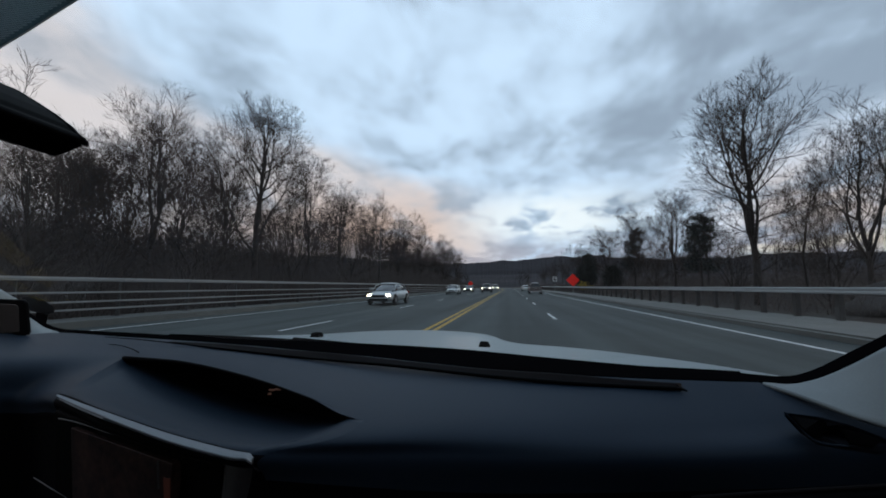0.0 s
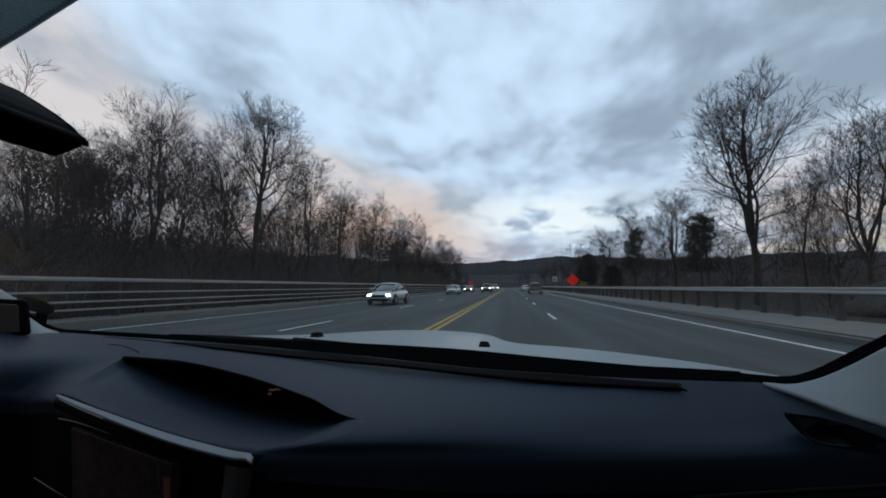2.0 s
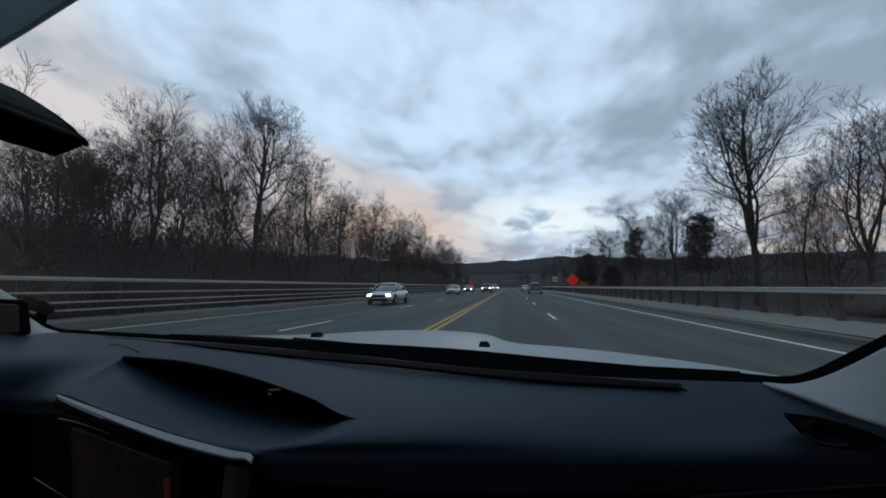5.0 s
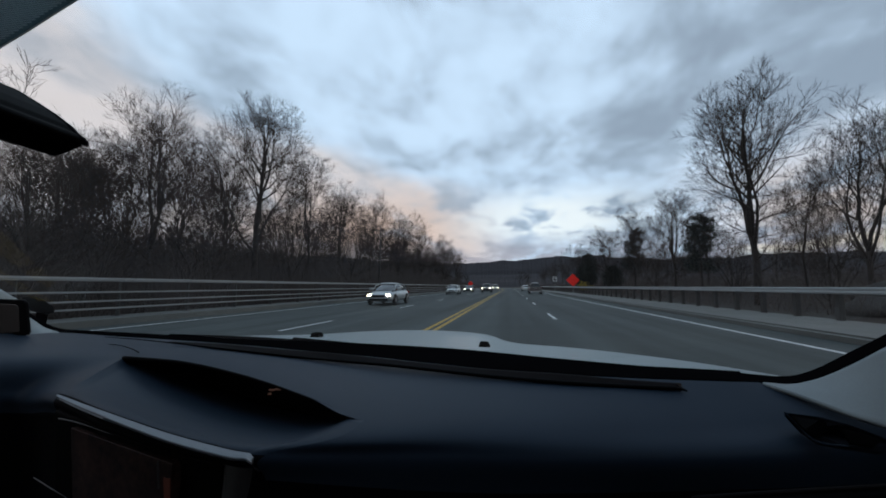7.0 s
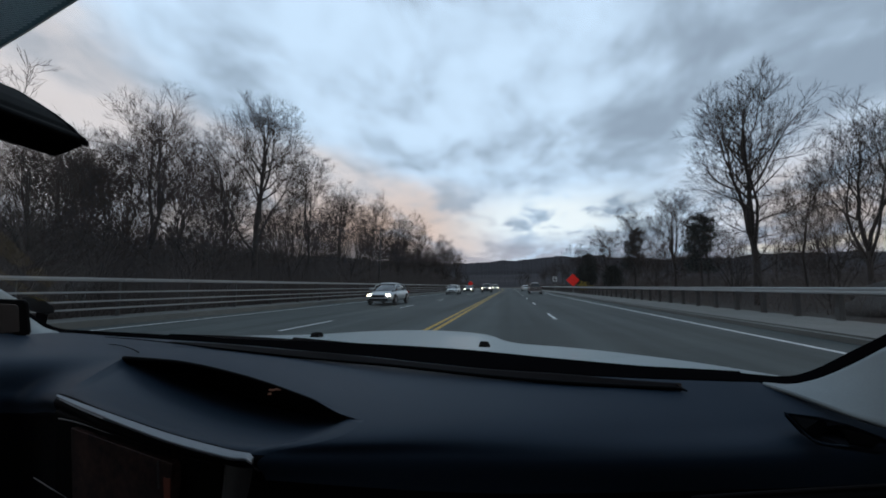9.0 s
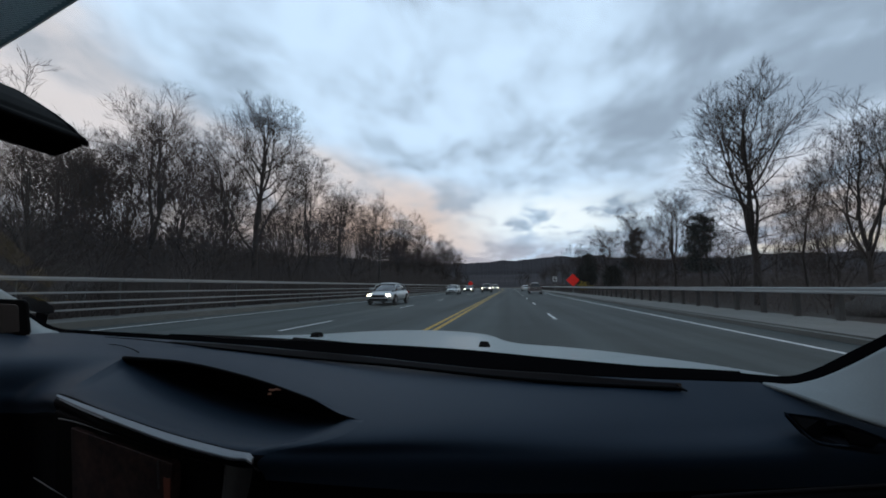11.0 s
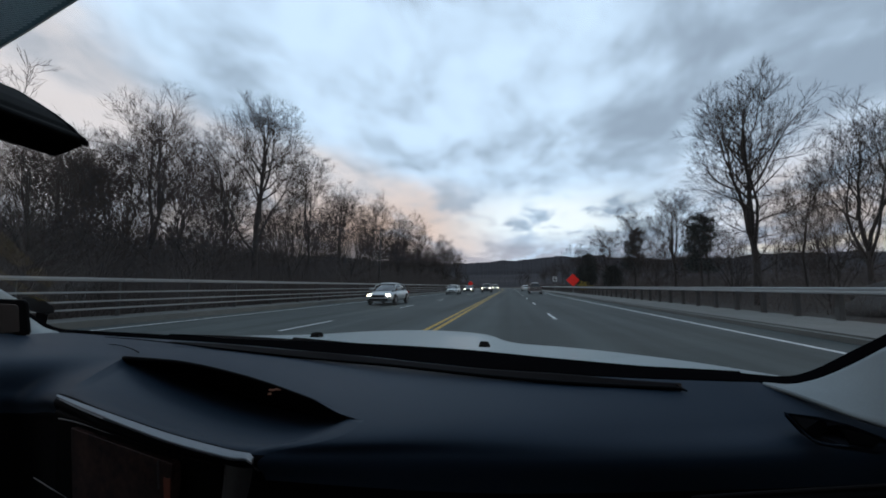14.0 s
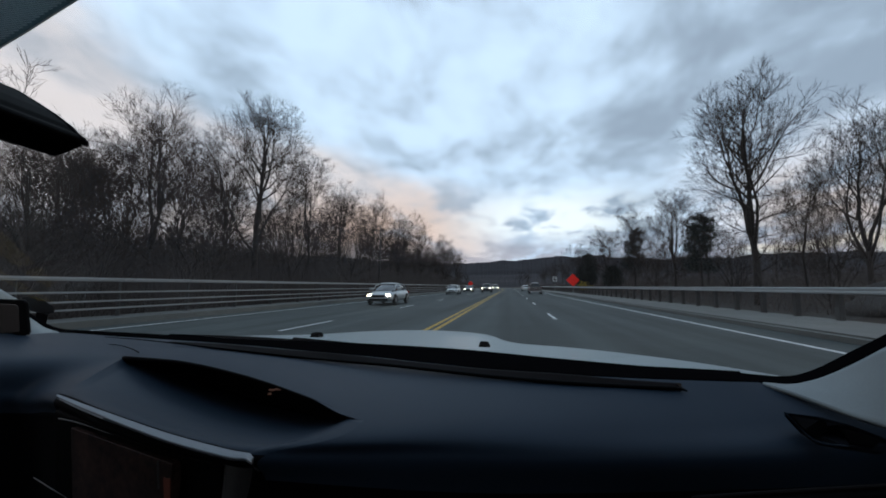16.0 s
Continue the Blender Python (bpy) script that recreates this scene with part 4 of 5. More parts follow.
# ---- guard rails ----
def w_beam(name, u, y0, y1, z_top, side):
    """One rail panel with a rolled face that follows the road."""
    prof = [(0.0, 0.0), (0.045, -0.004), (0.06, -0.02), (0.06, -0.06), (0.048, -0.10), (0.06, -0.14), (0.06, -0.18), (0.045, -0.196), (0.0, -0.20)]
    yy = np.linspace(y0, y1, 4)
    s = bend(yy)
    v, m = [], len(prof)
    for i in range(4):
        v += [(u + s[i] + side * a, yy[i], z_top + b) for a, b in prof]
        v += [(u + s[i] + side * (a - 0.006), yy[i], z_top + b) for a, b in prof]
    q = 2 * m
    f = []
    for i in range(3):
        for j in range(m - 1):
            f.append((i * q + j, i * q + j + 1, (i + 1) * q + j + 1, (i + 1) * q + j))
            f.append((i * q + m + j + 1, i * q + m + j, (i + 1) * q + m + j, (i + 1) * q + m + j + 1))
        f.append((i * q, (i + 1) * q, (i + 1) * q + m, i * q + m))
        f.append((i * q + m - 1, i * q + q - 1, (i + 1) * q + q - 1, (i + 1) * q + m - 1))
    return mesh_of(name, v, f, GALV)


def guard_rail(u, y0, y1, top, base, side, label):
    rail = thing("guard_rail", label, "guard rail", "guard rails along the road")
    post_me = box("post", (-0.075, -0.09, -0.1), (0.075, 0.09, top - base - 0.02), POST, 0.008, 1)
    block_me = box("spacer", (-0.06, -0.07, -0.20), (0.06, 0.07, -0.02), POST, 0.006, 1)
    n = int((y1 - y0) / 3.81)
    for k in range(n):
        a = y0 + k * 3.81
        part("rail_panel", w_beam("rail_panel", u, a, a + 3.85, top, side), rail)
        for h in (0.0, 1.905):
            s = float(bend(a + h))
            o = part("post", post_me, rail)
            o.location = (u + s - side * 0.16, a + h, base)
            o.rotation_euler = (0, 0, 0.03 * math.sin(a * 7 + h))
            b = part("spacer", block_me, rail)
            b.location = (u + s - side * 0.055, a + h, top)
    return rail


guard_rail(9.75, -20, 165, 1.17, 0.14, -1, "grey galvanised guard rail above the pale roadside strip")


def pipe_railing(u, y0, y1, base):
    """A bridge railing: a broad top rail and three slim bars on posts."""
    rail = thing("pipe_railing", "pale grey steel bridge railing with four bars on slim posts", "railing")
    bay = 3.0
    post_me = prism("post", [(-0.16, 0, base - 0.02), (0.02, 0, base - 0.02), (0.0, 0, base + 0.7), (0.0, 0, base + 1.18), (-0.07, 0, base + 1.18), (-0.08, 0, base + 0.6)], (0, 0.04, 0), DARK_STEEL, 0.006, 1)
    plate_me = box("base_plate", (-0.2, -0.10, base - 0.005), (0.08, 0.14, base + 0.02), DARK_STEEL, 0.004, 1)
    n = int((y1 - y0) / bay)
    for k in range(n):
        a = y0 + k * bay
        s0, s1 = float(bend(a)), float(bend(a + bay))
        ob = part("post", post_me, rail)
        ob.location = (u + s0, a, 0)
        ob = part("base_plate", plate_me, rail)
        ob.location = (u + s0, a, 0)
        for name, z, w, h in (("top_rail", 1.42, 0.08, 0.06), ("bar", 1.01, 0.035, 0.028), ("bar", 0.72, 0.035, 0.028), ("bar", 0.48, 0.035, 0.028)):
            half = [(-w, -h), (w, -h), (w * 1.15, 0), (w, h), (-w, h), (-w * 1.15, 0)]
            v = [(u + 0.06 + s0 + p, a, z + q) for p, q in half] + [(u + 0.06 + s1 + p, a + bay - 0.012, z + q) for p, q in half]
            f = [(i, (i + 1) % 6, 6 + (i + 1) % 6, 6 + i) for i in range(6)] + [(5, 4, 3, 2, 1, 0), (6, 7, 8, 9, 10, 11)]
            part(name, mesh_of(name, v, f, RAIL_PALE), rail)
    return rail


pipe_railing(-13.2, -15, 165, 0.20)


# ---- bare trees ----
def grow(seed, height, girth, spread, forks, counts, fine):
    """Branch tubes of a bare tree: the trunk and limbs, and the fine crown."""
    rng = np.random.default_rng(seed)
    wood, crown = [], []

    def unit(v):
        return v / (np.linalg.norm(v) + 1e-9)

    def branch(p, d, length, radius, level):
        n = (8, 6, 5, 4, 3)[level] if level < len(counts) else 3 if level < 4 else 2
        pts, rad = [p], [radius]
        for k in range(1, n):
            d = unit(d + rng.normal(0, 1, 3) * (0.13, 0.17, 0.20, 0.20, 0.22)[level] + np.array([0, 0, (0.09, 0.09, 0.10, 0.12, 0.12)[level]]))
            p = p + d * length / (n - 1)
            pts.append(p)
            rad.append(max(radius * (1 - 0.80 * k / (n - 1)), fine))
        (wood if level < 2 else crown).append(tube(pts, rad, (8, 6, 4, 3, 3)[level], level < 2))
        if level >= len(counts):
            return
        m = counts[level]
        turn = rng.uniform(0, 6.28)
        for c in range(m):
            t = 0.22 + 0.78 * (c + rng.uniform(0.1, 0.9)) / m
            i = min(int(t * (n - 1)), n - 2)
            w = t * (n - 1) - i
            q = pts[i] * (1 - w) + pts[i + 1] * w
            axis = unit(pts[i + 1] - pts[i])
            e1 = unit(np.cross(axis, np.array([0.3, 0.2, 1.0])))
            e2 = np.cross(axis, e1)
            turn += 2.4 + rng.uniform(-0.6, 0.6)
            side = e1 * math.cos(turn) + e2 * math.sin(turn)
            ang = rng.uniform(0.5, 1.0) if level < 2 else rng.uniform(0.32, 0.75)
            r = max((rad[i] * (1 - w) + rad[i + 1] * w) * rng.uniform(0.5, 0.72), fine)
            branch(q, unit(axis * math.cos(ang) + side * math.sin(ang)), length * rng.uniform(0.38, 0.60) * (1.15 - 0.55 * t) * (1.0, 1.12, 1.45, 1.45, 1)[level], r, level + 1)

    top = height * forks
    lean = rng.normal(0, 0.05, 2)
    stem = [np.array([lean[0] * z + 0.05 * math.sin(z * 1.1 + seed), lean[1] * z + 0.05 * math.cos(z * 0.9), z]) for z in np.linspace(-0.3, top, 7)]
    wood.append(tube(stem, np.concatenate([[girth * 1.35, girth * 1.05], np.linspace(girth, girth * 0.70, 5)]), 10))
    m = 5
    a0 = rng.uniform(0, 6.28)
    for k in range(m):
        a = a0 + k * 2.4
        tilt = spread * (0.12 + 0.88 * k / (m - 1)) * rng.uniform(0.8, 1.15)
        d = np.array([math.sin(tilt) * math.cos(a), math.sin(tilt) * math.sin(a), math.cos(tilt)])
        q = stem[6 - min(k // 2, 2)]
        branch(q, d, (height - top) * rng.uniform(0.85, 1.05) * (1.0 - 0.08 * k) / (0.35 + 0.65 * math.cos(tilt * 0.8)), girth * (0.72 - 0.07 * k), 0)
    for k in range(3):
        a = rng.uniform(0, 6.28)
        q = stem[3 + k % 3]
        branch(q, unit(np.array([math.cos(a), math.sin(a), 0.5])), height * rng.uniform(0.16, 0.26), girth * 0.22, 1)
    return wood, crown


def bare_tree(seed, height, girth, spread, forks, counts, fine, label, stems=1):
    tree = thing("bare_tree", label, "tree", "bare trees beside the road")
    wood, crown = [], []
    for k in range(stems):
        w, c = grow(seed + 31 * k, height * (1 - 0.12 * k), girth * (1 - 0.15 * k), spread, forks, counts, fine)
        off = np.array([0.45 * k, 0.3 * k * (-1) ** k, 0])
        wood += [(v + off, f) for v, f in w]
        crown += [(v + off, f) for v, f in c]
    part("trunk", joined("trunk", wood, BARK), tree, "rough grey-brown trunk and limbs")
    part("crown", joined("crown", crown, TWIG, False), tree, "leafless fine twigs")
    return tree


TREE_LABELS = ("tall leafless tree with heavy forked limbs", "slender leafless tree with upswept twigs", "broad leafless tree with spreading limbs", "leafless young tree at the wood's edge", "small leafless tree deep in the wood")
PROTO = [
    bare_tree(11, 15, 0.25, 0.80, 0.32, (9, 7, 5, 3), 0.007, TREE_LABELS[0]),
    bare_tree(23, 13, 0.14, 0.50, 0.34, (8, 7, 5, 3), 0.007, TREE_LABELS[1]),
    bare_tree(35, 12, 0.18, 0.85, 0.26, (8, 7, 5, 3), 0.007, TREE_LABELS[2]),
    bare_tree(59, 8, 0.09, 0.70, 0.18, (6, 5, 4), 0.007, TREE_LABELS[3], 2),
    bare_tree(71, 12, 0.15, 0.70, 0.30, (6, 5, 3), 0.010, TREE_LABELS[4]),
    bare_tree(83, 11, 0.12, 0.55, 0.30, (6, 5, 3), 0.010, TREE_LABELS[4]),
]


def crown_top(tree):
    return max(v.co.z for o in tree.children for v in o.data.vertices)


PROTO_H = [crown_top(t) for t in PROTO]
PROTO_USED = [False] * len(PROTO)


def plant(kind, x, y, height, turn, lean=0.0):
    z = float(land(x - float(bend(y)), y)) - 0.05
    k = height / PROTO_H[kind]
    m = pose(x, y, z, lean, 0, turn) @ Matrix.Diagonal((k, k, k, 1))
    if PROTO_USED[kind]:
        ob = copy_thing(PROTO[kind], m)
        ob.matrix_basis = m
    else:
        ob = PROTO[kind]
        ob.matrix_basis = m
        PROTO_USED[kind] = True
    return ob


# trees that stand out: kind, place, height, turn; the far side of the road, then the near side
FAR_SIDE = ((0, -19, 13.2, 7.4, 30), (2, -21, 16.7, 8.2, 110), (1, -23, 21.0, 9.6, 0), (2, -20, 20.0, 12.4, 70), (0, -19.5, 28.7, 16.6, 200), (1, -24, 31.0, 11.8, 40), (1, -22, 41.9, 15.3, 130), (2, -24, 54.7, 14.3, 20), (1, -22, 62.1, 15.3, 220),
            (2, -21, 75.1, 15.1, 300), (1, -22, 99.5, 16.0, 80), (2, -20, 122.3, 16.8, 150), (1, -20, 150, 16.6, 10))
YOUNG = ((3, -17.5, 14.8, 6.2, 10), (3, -17.5, 20.6, 6.9, 100), (3, -18, 31.0, 8.4, 210), (3, -18, 44.2, 8.9, 320), (3, 15, 30.5, 5.1, 30), (3, 14.5, 21.0, 4.3, 200), (3, 15, 45.7, 6.8, 280))
NEAR_SIDE = ((0, 13.5, 24.9, 13.9, 15), (1, 19, 29.9, 8.7, 140), (2, 17, 22.5, 10.5, 250), (1, 20, 45.4, 9.7, 60), (2, 19, 51.4, 12.3, 190), (1, 17, 59.6, 12.9, 310), (1, 17, 76.1, 12.0, 20), (2, 15.5, 91.6, 10.6, 120))
for kind, x, y, h, turn in (*FAR_SIDE, *YOUNG, *NEAR_SIDE):
    plant(kind, x, y, h, turn)
# the wood behind them
for k in range(80):
    y = 12 + k * 2.0 + RNG.uniform(-1.5, 1.5)
    u = -RNG.uniform(23, 38)
    plant(int(RNG.choice((4, 5, 5, 4, 3))), u + float(bend(y)), y, RNG.uniform(6.0, 9.5) * (1 + y / 300), RNG.uniform(0, 360), RNG.uniform(-5, 5))
for k in range(34):
    y = 34 + k * 3.4 + RNG.uniform(-2, 2)
    u = RNG.uniform(18, 46)
    plant(int(RNG.choice((4, 5, 5, 4, 3))), u + float(bend(y)), y, RNG.uniform(5, 8.5) * (1 + y / 300), RNG.uniform(0, 360), RNG.uniform(-5, 5))
# far off, on both sides of the road
for k in range(40):
    y = RNG.uniform(170, 290)
    u = RNG.uniform(14, 60) * (1 if k % 2 else -1)
    plant(int(RNG.choice((4, 5))), u + float(bend(y)), y, RNG.uniform(9, 15), RNG.uniform(0, 360), RNG.uniform(-3, 3))


# ---- conifers ----
def conifer(seed, height, width, label, ragged):
    tree = thing("conifer", label, "conifer", "evergreens beside the road")
    rng = np.random.default_rng(seed)
    part("trunk", joined("trunk", [tube([(0, 0, -0.3), (0.05, 0.02, height * 0.5), (0.02, 0.06, height * 0.97)], [0.17, 0.11, 0.02], 8)], BARK), tree, "dark trunk")
    v, f = [], []
    limbs = []
    n = 150 if not ragged else 70
    for k in range(n):
        t = (k + rng.uniform()) / n
        z = height * (0.10 + 0.88 * t) if not ragged else height * (0.28 + 0.7 * t)
        env = width * 0.5 * (math.sin(math.pi * min(1, (1 - t) * 0.62 + 0.1)) ** 0.8) * rng.uniform(0.55, 1.1)
        if ragged:
            env *= rng.uniform(0.5, 1.3)
        a = rng.uniform(0, 2 * math.pi)
        tip = np.array([math.cos(a) * env, math.sin(a) * env, z + env * rng.uniform(-0.1, 0.35)])
        root = np.array([0, 0, z])
        limbs.append(tube([root, (root + tip) / 2 + np.array([0, 0, -0.1]), tip], [0.03, 0.02, 0.006], 3))
        m = int(120 * env / (width * 0.5)) + 30
        for _ in range(m):
            s = rng.uniform(0.2, 1.05)
            c = root + (tip - root) * s + rng.normal(0, 0.16 + 0.1 * env, 3) * np.array([1, 1, 0.7])
            d = (tip - root) / (np.linalg.norm(tip - root) + 1e-6) + rng.normal(0, 0.6, 3)
            d /= np.linalg.norm(d)
            e = np.cross(d, rng.normal(0, 1, 3))
            e /= np.linalg.norm(e) + 1e-6
            ln, wd = rng.uniform(0.18, 0.42), rng.uniform(0.04, 0.09)
            i = len(v)
            v += [c, c + d * ln * 0.5 + e * wd, c + d * ln, c + d * ln * 0.5 - e * wd]
            f.append((i, i + 1, i + 2, i + 3))
    part("limbs", joined("limbs", limbs, BARK), tree)
    part("crown", mesh_of("crown", v, f, NEEDLE), tree, "dense dark green needles")
    return tree


CEDAR = conifer(5, 8.0, 6.6, "dense rounded dark evergreen behind the guard rail", False)
PINE = conifer(9, 12.0, 5.5, "ragged dark pine with open branches", True)
CEDAR.matrix_basis = pose(14.0, 80.0, 0.2, 0, 0, 0) @ Matrix.Diagonal((0.62, 0.62, 0.62, 1))
PINE.matrix_basis = pose(17.5, 41.0, 0.4, 0, 0, 40) @ Matrix.Diagonal((0.62, 0.62, 0.62, 1))
for src, x, y, k, turn in ((CEDAR, 15.5, 66.0, 0.50, 200), (PINE, 20.0, 70, 0.8, 120), (PINE, 15.6, 84, 0.62, 250)):
    m = pose(x, y, float(land(x - float(bend(y)), y)), 0, 0, turn) @ Matrix.Diagonal((k, k, k, 1))
    copy_thing(src, m).matrix_basis = m


# ---- brush: thickets of thin dead stems ----
def thicket(name, label, n, place, low, high, width, seed):
    """Many stems, each a bent three-sided tube, as one mass."""
    rng = np.random.default_rng(seed)
    base = place(rng, n)
    ln = rng.uniform(low, high, n) * rng.uniform(0.5, 1.0, n)
    d = rng.normal(0, 0.55, (n, 3))
    d[:, 2] = 1
    d /= np.linalg.norm(d, axis=1)[:, None]
    side = rng.normal(0, 0.42, (n, 3))
    side[:, 2] = -np.abs(side[:, 2]) * 0.6
    ring = []
    ang = np.arange(3) * 2 * math.pi / 3
    circle = np.stack([np.cos(ang), np.sin(ang), np.zeros(3)], 1)
    rad = rng.uniform(0.6, 1.3, n) * width
    for t, taper in ((0, 1.0), (0.4, 0.8), (0.75, 0.5), (1.0, 0.15)):
        c = base + (d * t + side * t * t) * ln[:, None]
        ring.append(c[:, None] + circle[None] * (rad * taper)[:, None, None])
    v = np.stack(ring, 1).reshape(-1, 3)
    f = []
    for i in range(n):
        o = i * 12
        for r in range(3):
            for j in range(3):
                f.append((o + r * 3 + j, o + r * 3 + (j + 1) % 3, o + r * 3 + 3 + (j + 1) % 3, o + r * 3 + 3 + j))
    ob = part(name, mesh_of(name, v, f, BRUSH), label=label, kind="stuff")
    return tagged(ob, category="brush")


def band(u0, u1, y0, y1, power=1.0):
    def place(rng, n):
        y = y0 + (y1 - y0) * rng.uniform(0, 1, n) ** power
        u = rng.uniform(u0, u1, n)
        clump = np.sin(u * 1.7 + y * 0.6) * np.cos(y * 0.37 - u * 0.8)
        u = u + clump * 0.8
        return np.stack([u + bend(y), y, land(u, y) - 0.1], 1)
    return place


thicket("brush", "tangled dark leafless brush at the foot of the woods", 42000, band(-24, -15.2, 4, 170, 1.5), 2.0, 5.8, 0.012, 1)
thicket("brush", "tangled dark leafless saplings on the wooded bank", 18000, band(-38, -21, 8, 190, 1.3), 2.6, 7.2, 0.024, 2)
thicket("brush", "low dark brush behind the guard rail", 12000, band(11.5, 32, 8, 150, 1.2), 0.8, 3.0, 0.017, 3)
thicket("brush", "dark undergrowth far along the road", 5000, lambda rng, n: np.stack([rng.choice((-1, 1), n) * rng.uniform(13, 60, n) - 5, rng.uniform(150, 300, n), np.zeros(n)], 1), 2.5, 7.0, 0.05, 4)
thicket("brush", "slender dark saplings standing behind the guard rail", 3500, band(18, 46, 34, 125, 1.0), 2.5, 6.0, 0.020, 6)
thicket("dry_grass", "short dry brown grass beside the railing", 5000, band(-16.2, -13.8, 4, 60, 1.5), 0.1, 0.40, 0.007, 5)

# ---- far wooded hills ----
for far, high, seed, label in ((335, 9, 3.0, "dark line of bare woods where the road bends out of sight"), (620, 24, 1.0, "low dark wooded rise beyond the road"), (1300, 106, 5.0, "long dark wooded hill on the skyline")):
    hv = []
    for i, a in enumerate(np.linspace(-75, 75, 751)):
        r = radians(a)
        crest = high * (1 + 0.30 * noise.noise((a * 0.06, seed, 0)) + 0.07 * noise.noise((a * 0.4, seed + 3, 0)) + 0.035 * noise.noise((a * 2.6, seed + 6, 0)) + 0.02 * noise.noise((a * 7.0, seed + 6, 0)) + (90 / far) * noise.noise((a * 4.1, seed, 2.0)) * 0.5)
        for dist, z in ((far, -2.0), (far * 1.15, crest * 0.55), (far * 1.3, crest), (far * 1.7, -2.0)):
            hv.append((dist * math.sin(r), dist * math.cos(r), z))
    hf = [(i * 4 + j, i * 4 + j + 1, i * 4 + j + 5, i * 4 + j + 4) for i in range(750) for j in range(3)]
    tagged(part("hill", mesh_of("hill", hv, hf, FARWOOD), label=label, kind="structure"), category="hill")


# ---- dark boulders and a leaning pole at the wood's edge ----
def boulder(x, y, size, seed, label):
    bm = bmesh.new()
    bmesh.ops.create_icosphere(bm, subdivisions=3, radius=1.0)
    for v in bm.verts:
        d = 1 + 0.28 * noise.noise(v.co * 1.3 + Vector((seed, 0, 0))) + 0.10 * noise.noise(v.co * 4 + Vector((0, seed, 0)))
        v.co = Vector((v.co.x * 1.3, v.co.y, v.co.z * 0.62)) * d * size
    ob = new("boulder", bm_mesh("boulder", bm, ROCK, True))
    ob.location = (x, y, float(land(x, y)) + 0.25 * size)
    return tagged(ob, label, "boulder", "boulders on the bank")


for x, y, size, seed in ((12.6, 11.0, 0.9, 2), (14.2, 13.6, 1.15, 7), (13.2, 17.4, 0.8, 12), (15.4, 19.0, 1.2, 21)):
    boulder(x, y, size, seed, "dark weathered boulder behind the guard rail")
pole = thing("utility_pole", "thin leaning grey wooden utility pole beside the woods", "pole", at=(-17.2, 52.0, 0.3), rz=0)
part("shaft", joined("shaft", [tube([(0, 0, -0.5), (0.05, 0, 4.0), (0.16, 0, 9.0)], [0.14, 0.12, 0.09], 10)], POST), pole)
part("crossarm", box("crossarm", (-0.7, -0.05, 8.3), (0.9, 0.05, 8.42), POST, 0.01), pole)


# ---- road-work signs ----
def work_sign(x, y, size, base_z):
    s = thing("road_sign", "orange-red diamond warning sign on a low stand", "road sign", "diamond signs", at=(x, y, base_z))
    h = size * 0.72
    c = 1.0 + h
    plate = part("sign_plate", prism("sign_plate", [(0, 0, c - h), (h, 0, c), (0, 0, c + h), (-h, 0, c)], (0, 0.012, 0), SIGN_RED, 0.004), s, "plain orange-red diamond panel")
    part("mast", box("mast", (-0.025, 0.02, 0.1), (0.025, 0.06, c + h * 0.6), GALV, 0.004, 1), s)
    for a in (45, 135, 225, 315):
        leg = part("leg", box("leg", (-0.02, 0, -0.03), (0.02, 0.75, 0.01), GALV, 0.004, 1), s)
        leg.matrix_basis = pose(0, 0.04, 0.17, -11, 0, a)
    return s


work_sign(8.5, 58.0, 1.22, 0.16)
work_sign(-13.0, 135.0, 1.22, 0.2)


# ---- a small white road sign and two yellow shrubs far along the near side ----
plain_sign = thing("speed_sign", "small white rectangular road sign on a thin steel post", "road sign", at=(8.6, 82.0, 0.16))
part("post", box("post", (-0.03, 0.0, -0.1), (0.03, 0.05, 2.9), GALV, 0.006, 1), plain_sign)
board = part("sign_plate", box("sign_plate", (-0.38, -0.012, 2.0), (0.38, -0.002, 2.95), WHITE, 0.004, 1), plain_sign, "white metal plate")
for z0, z1, w in ((2.76, 2.84, 0.26), (2.62, 2.70, 0.24), (2.14, 2.50, 0.22)):
    part("letter_bar", box("letter_bar", (-w, -0.016, z0), (w, -0.0125, z1), BLACK), board, "dark printed bar")


def yellow_shrub(x, y, size, seed):
    """Arching stems with many small yellow petals."""
    rng = np.random.default_rng(seed)
    bush = thing("shrub", "rounded yellow flowering shrub behind the guard rail", "shrub", "yellow shrubs", at=(x, y, float(land(x, y)) - 0.1))
    stems, v, f = [], [], []
    for k in range(46):
        a, r = rng.uniform(0, 6.28), size * rng.uniform(0.25, 1.0)
        tip = np.array([math.cos(a) * r, math.sin(a) * r, size * rng.uniform(0.9, 1.7) * (1.1 - 0.45 * r / size)])
        mid = tip * np.array([0.4, 0.4, 0.75])
        stems.append(tube([(0, 0, 0), mid, tip], [0.02, 0.012, 0.005], 4))
        for _ in range(40):
            c = mid + (tip - mid) * rng.uniform(-0.6, 1.05) + rng.normal(0, 0.08 * size, 3)
            d, e = rng.normal(0, 0.05, 3), rng.normal(0, 0.05, 3)
            i = len(v)
            v += [c, c + d, c + d + e, c + e]
            f.append((i, i + 1, i + 2, i + 3))
    part("stems", joined("stems", stems, BARK), bush, "thin brown stems")
    part("crown", mesh_of("crown", v, f, PETAL), bush, "small yellow flowers")
    return bush


yellow_shrub(12.2, 72.0, 1.3, 3)
yellow_shrub(14.5, 80.0, 1.1, 8)


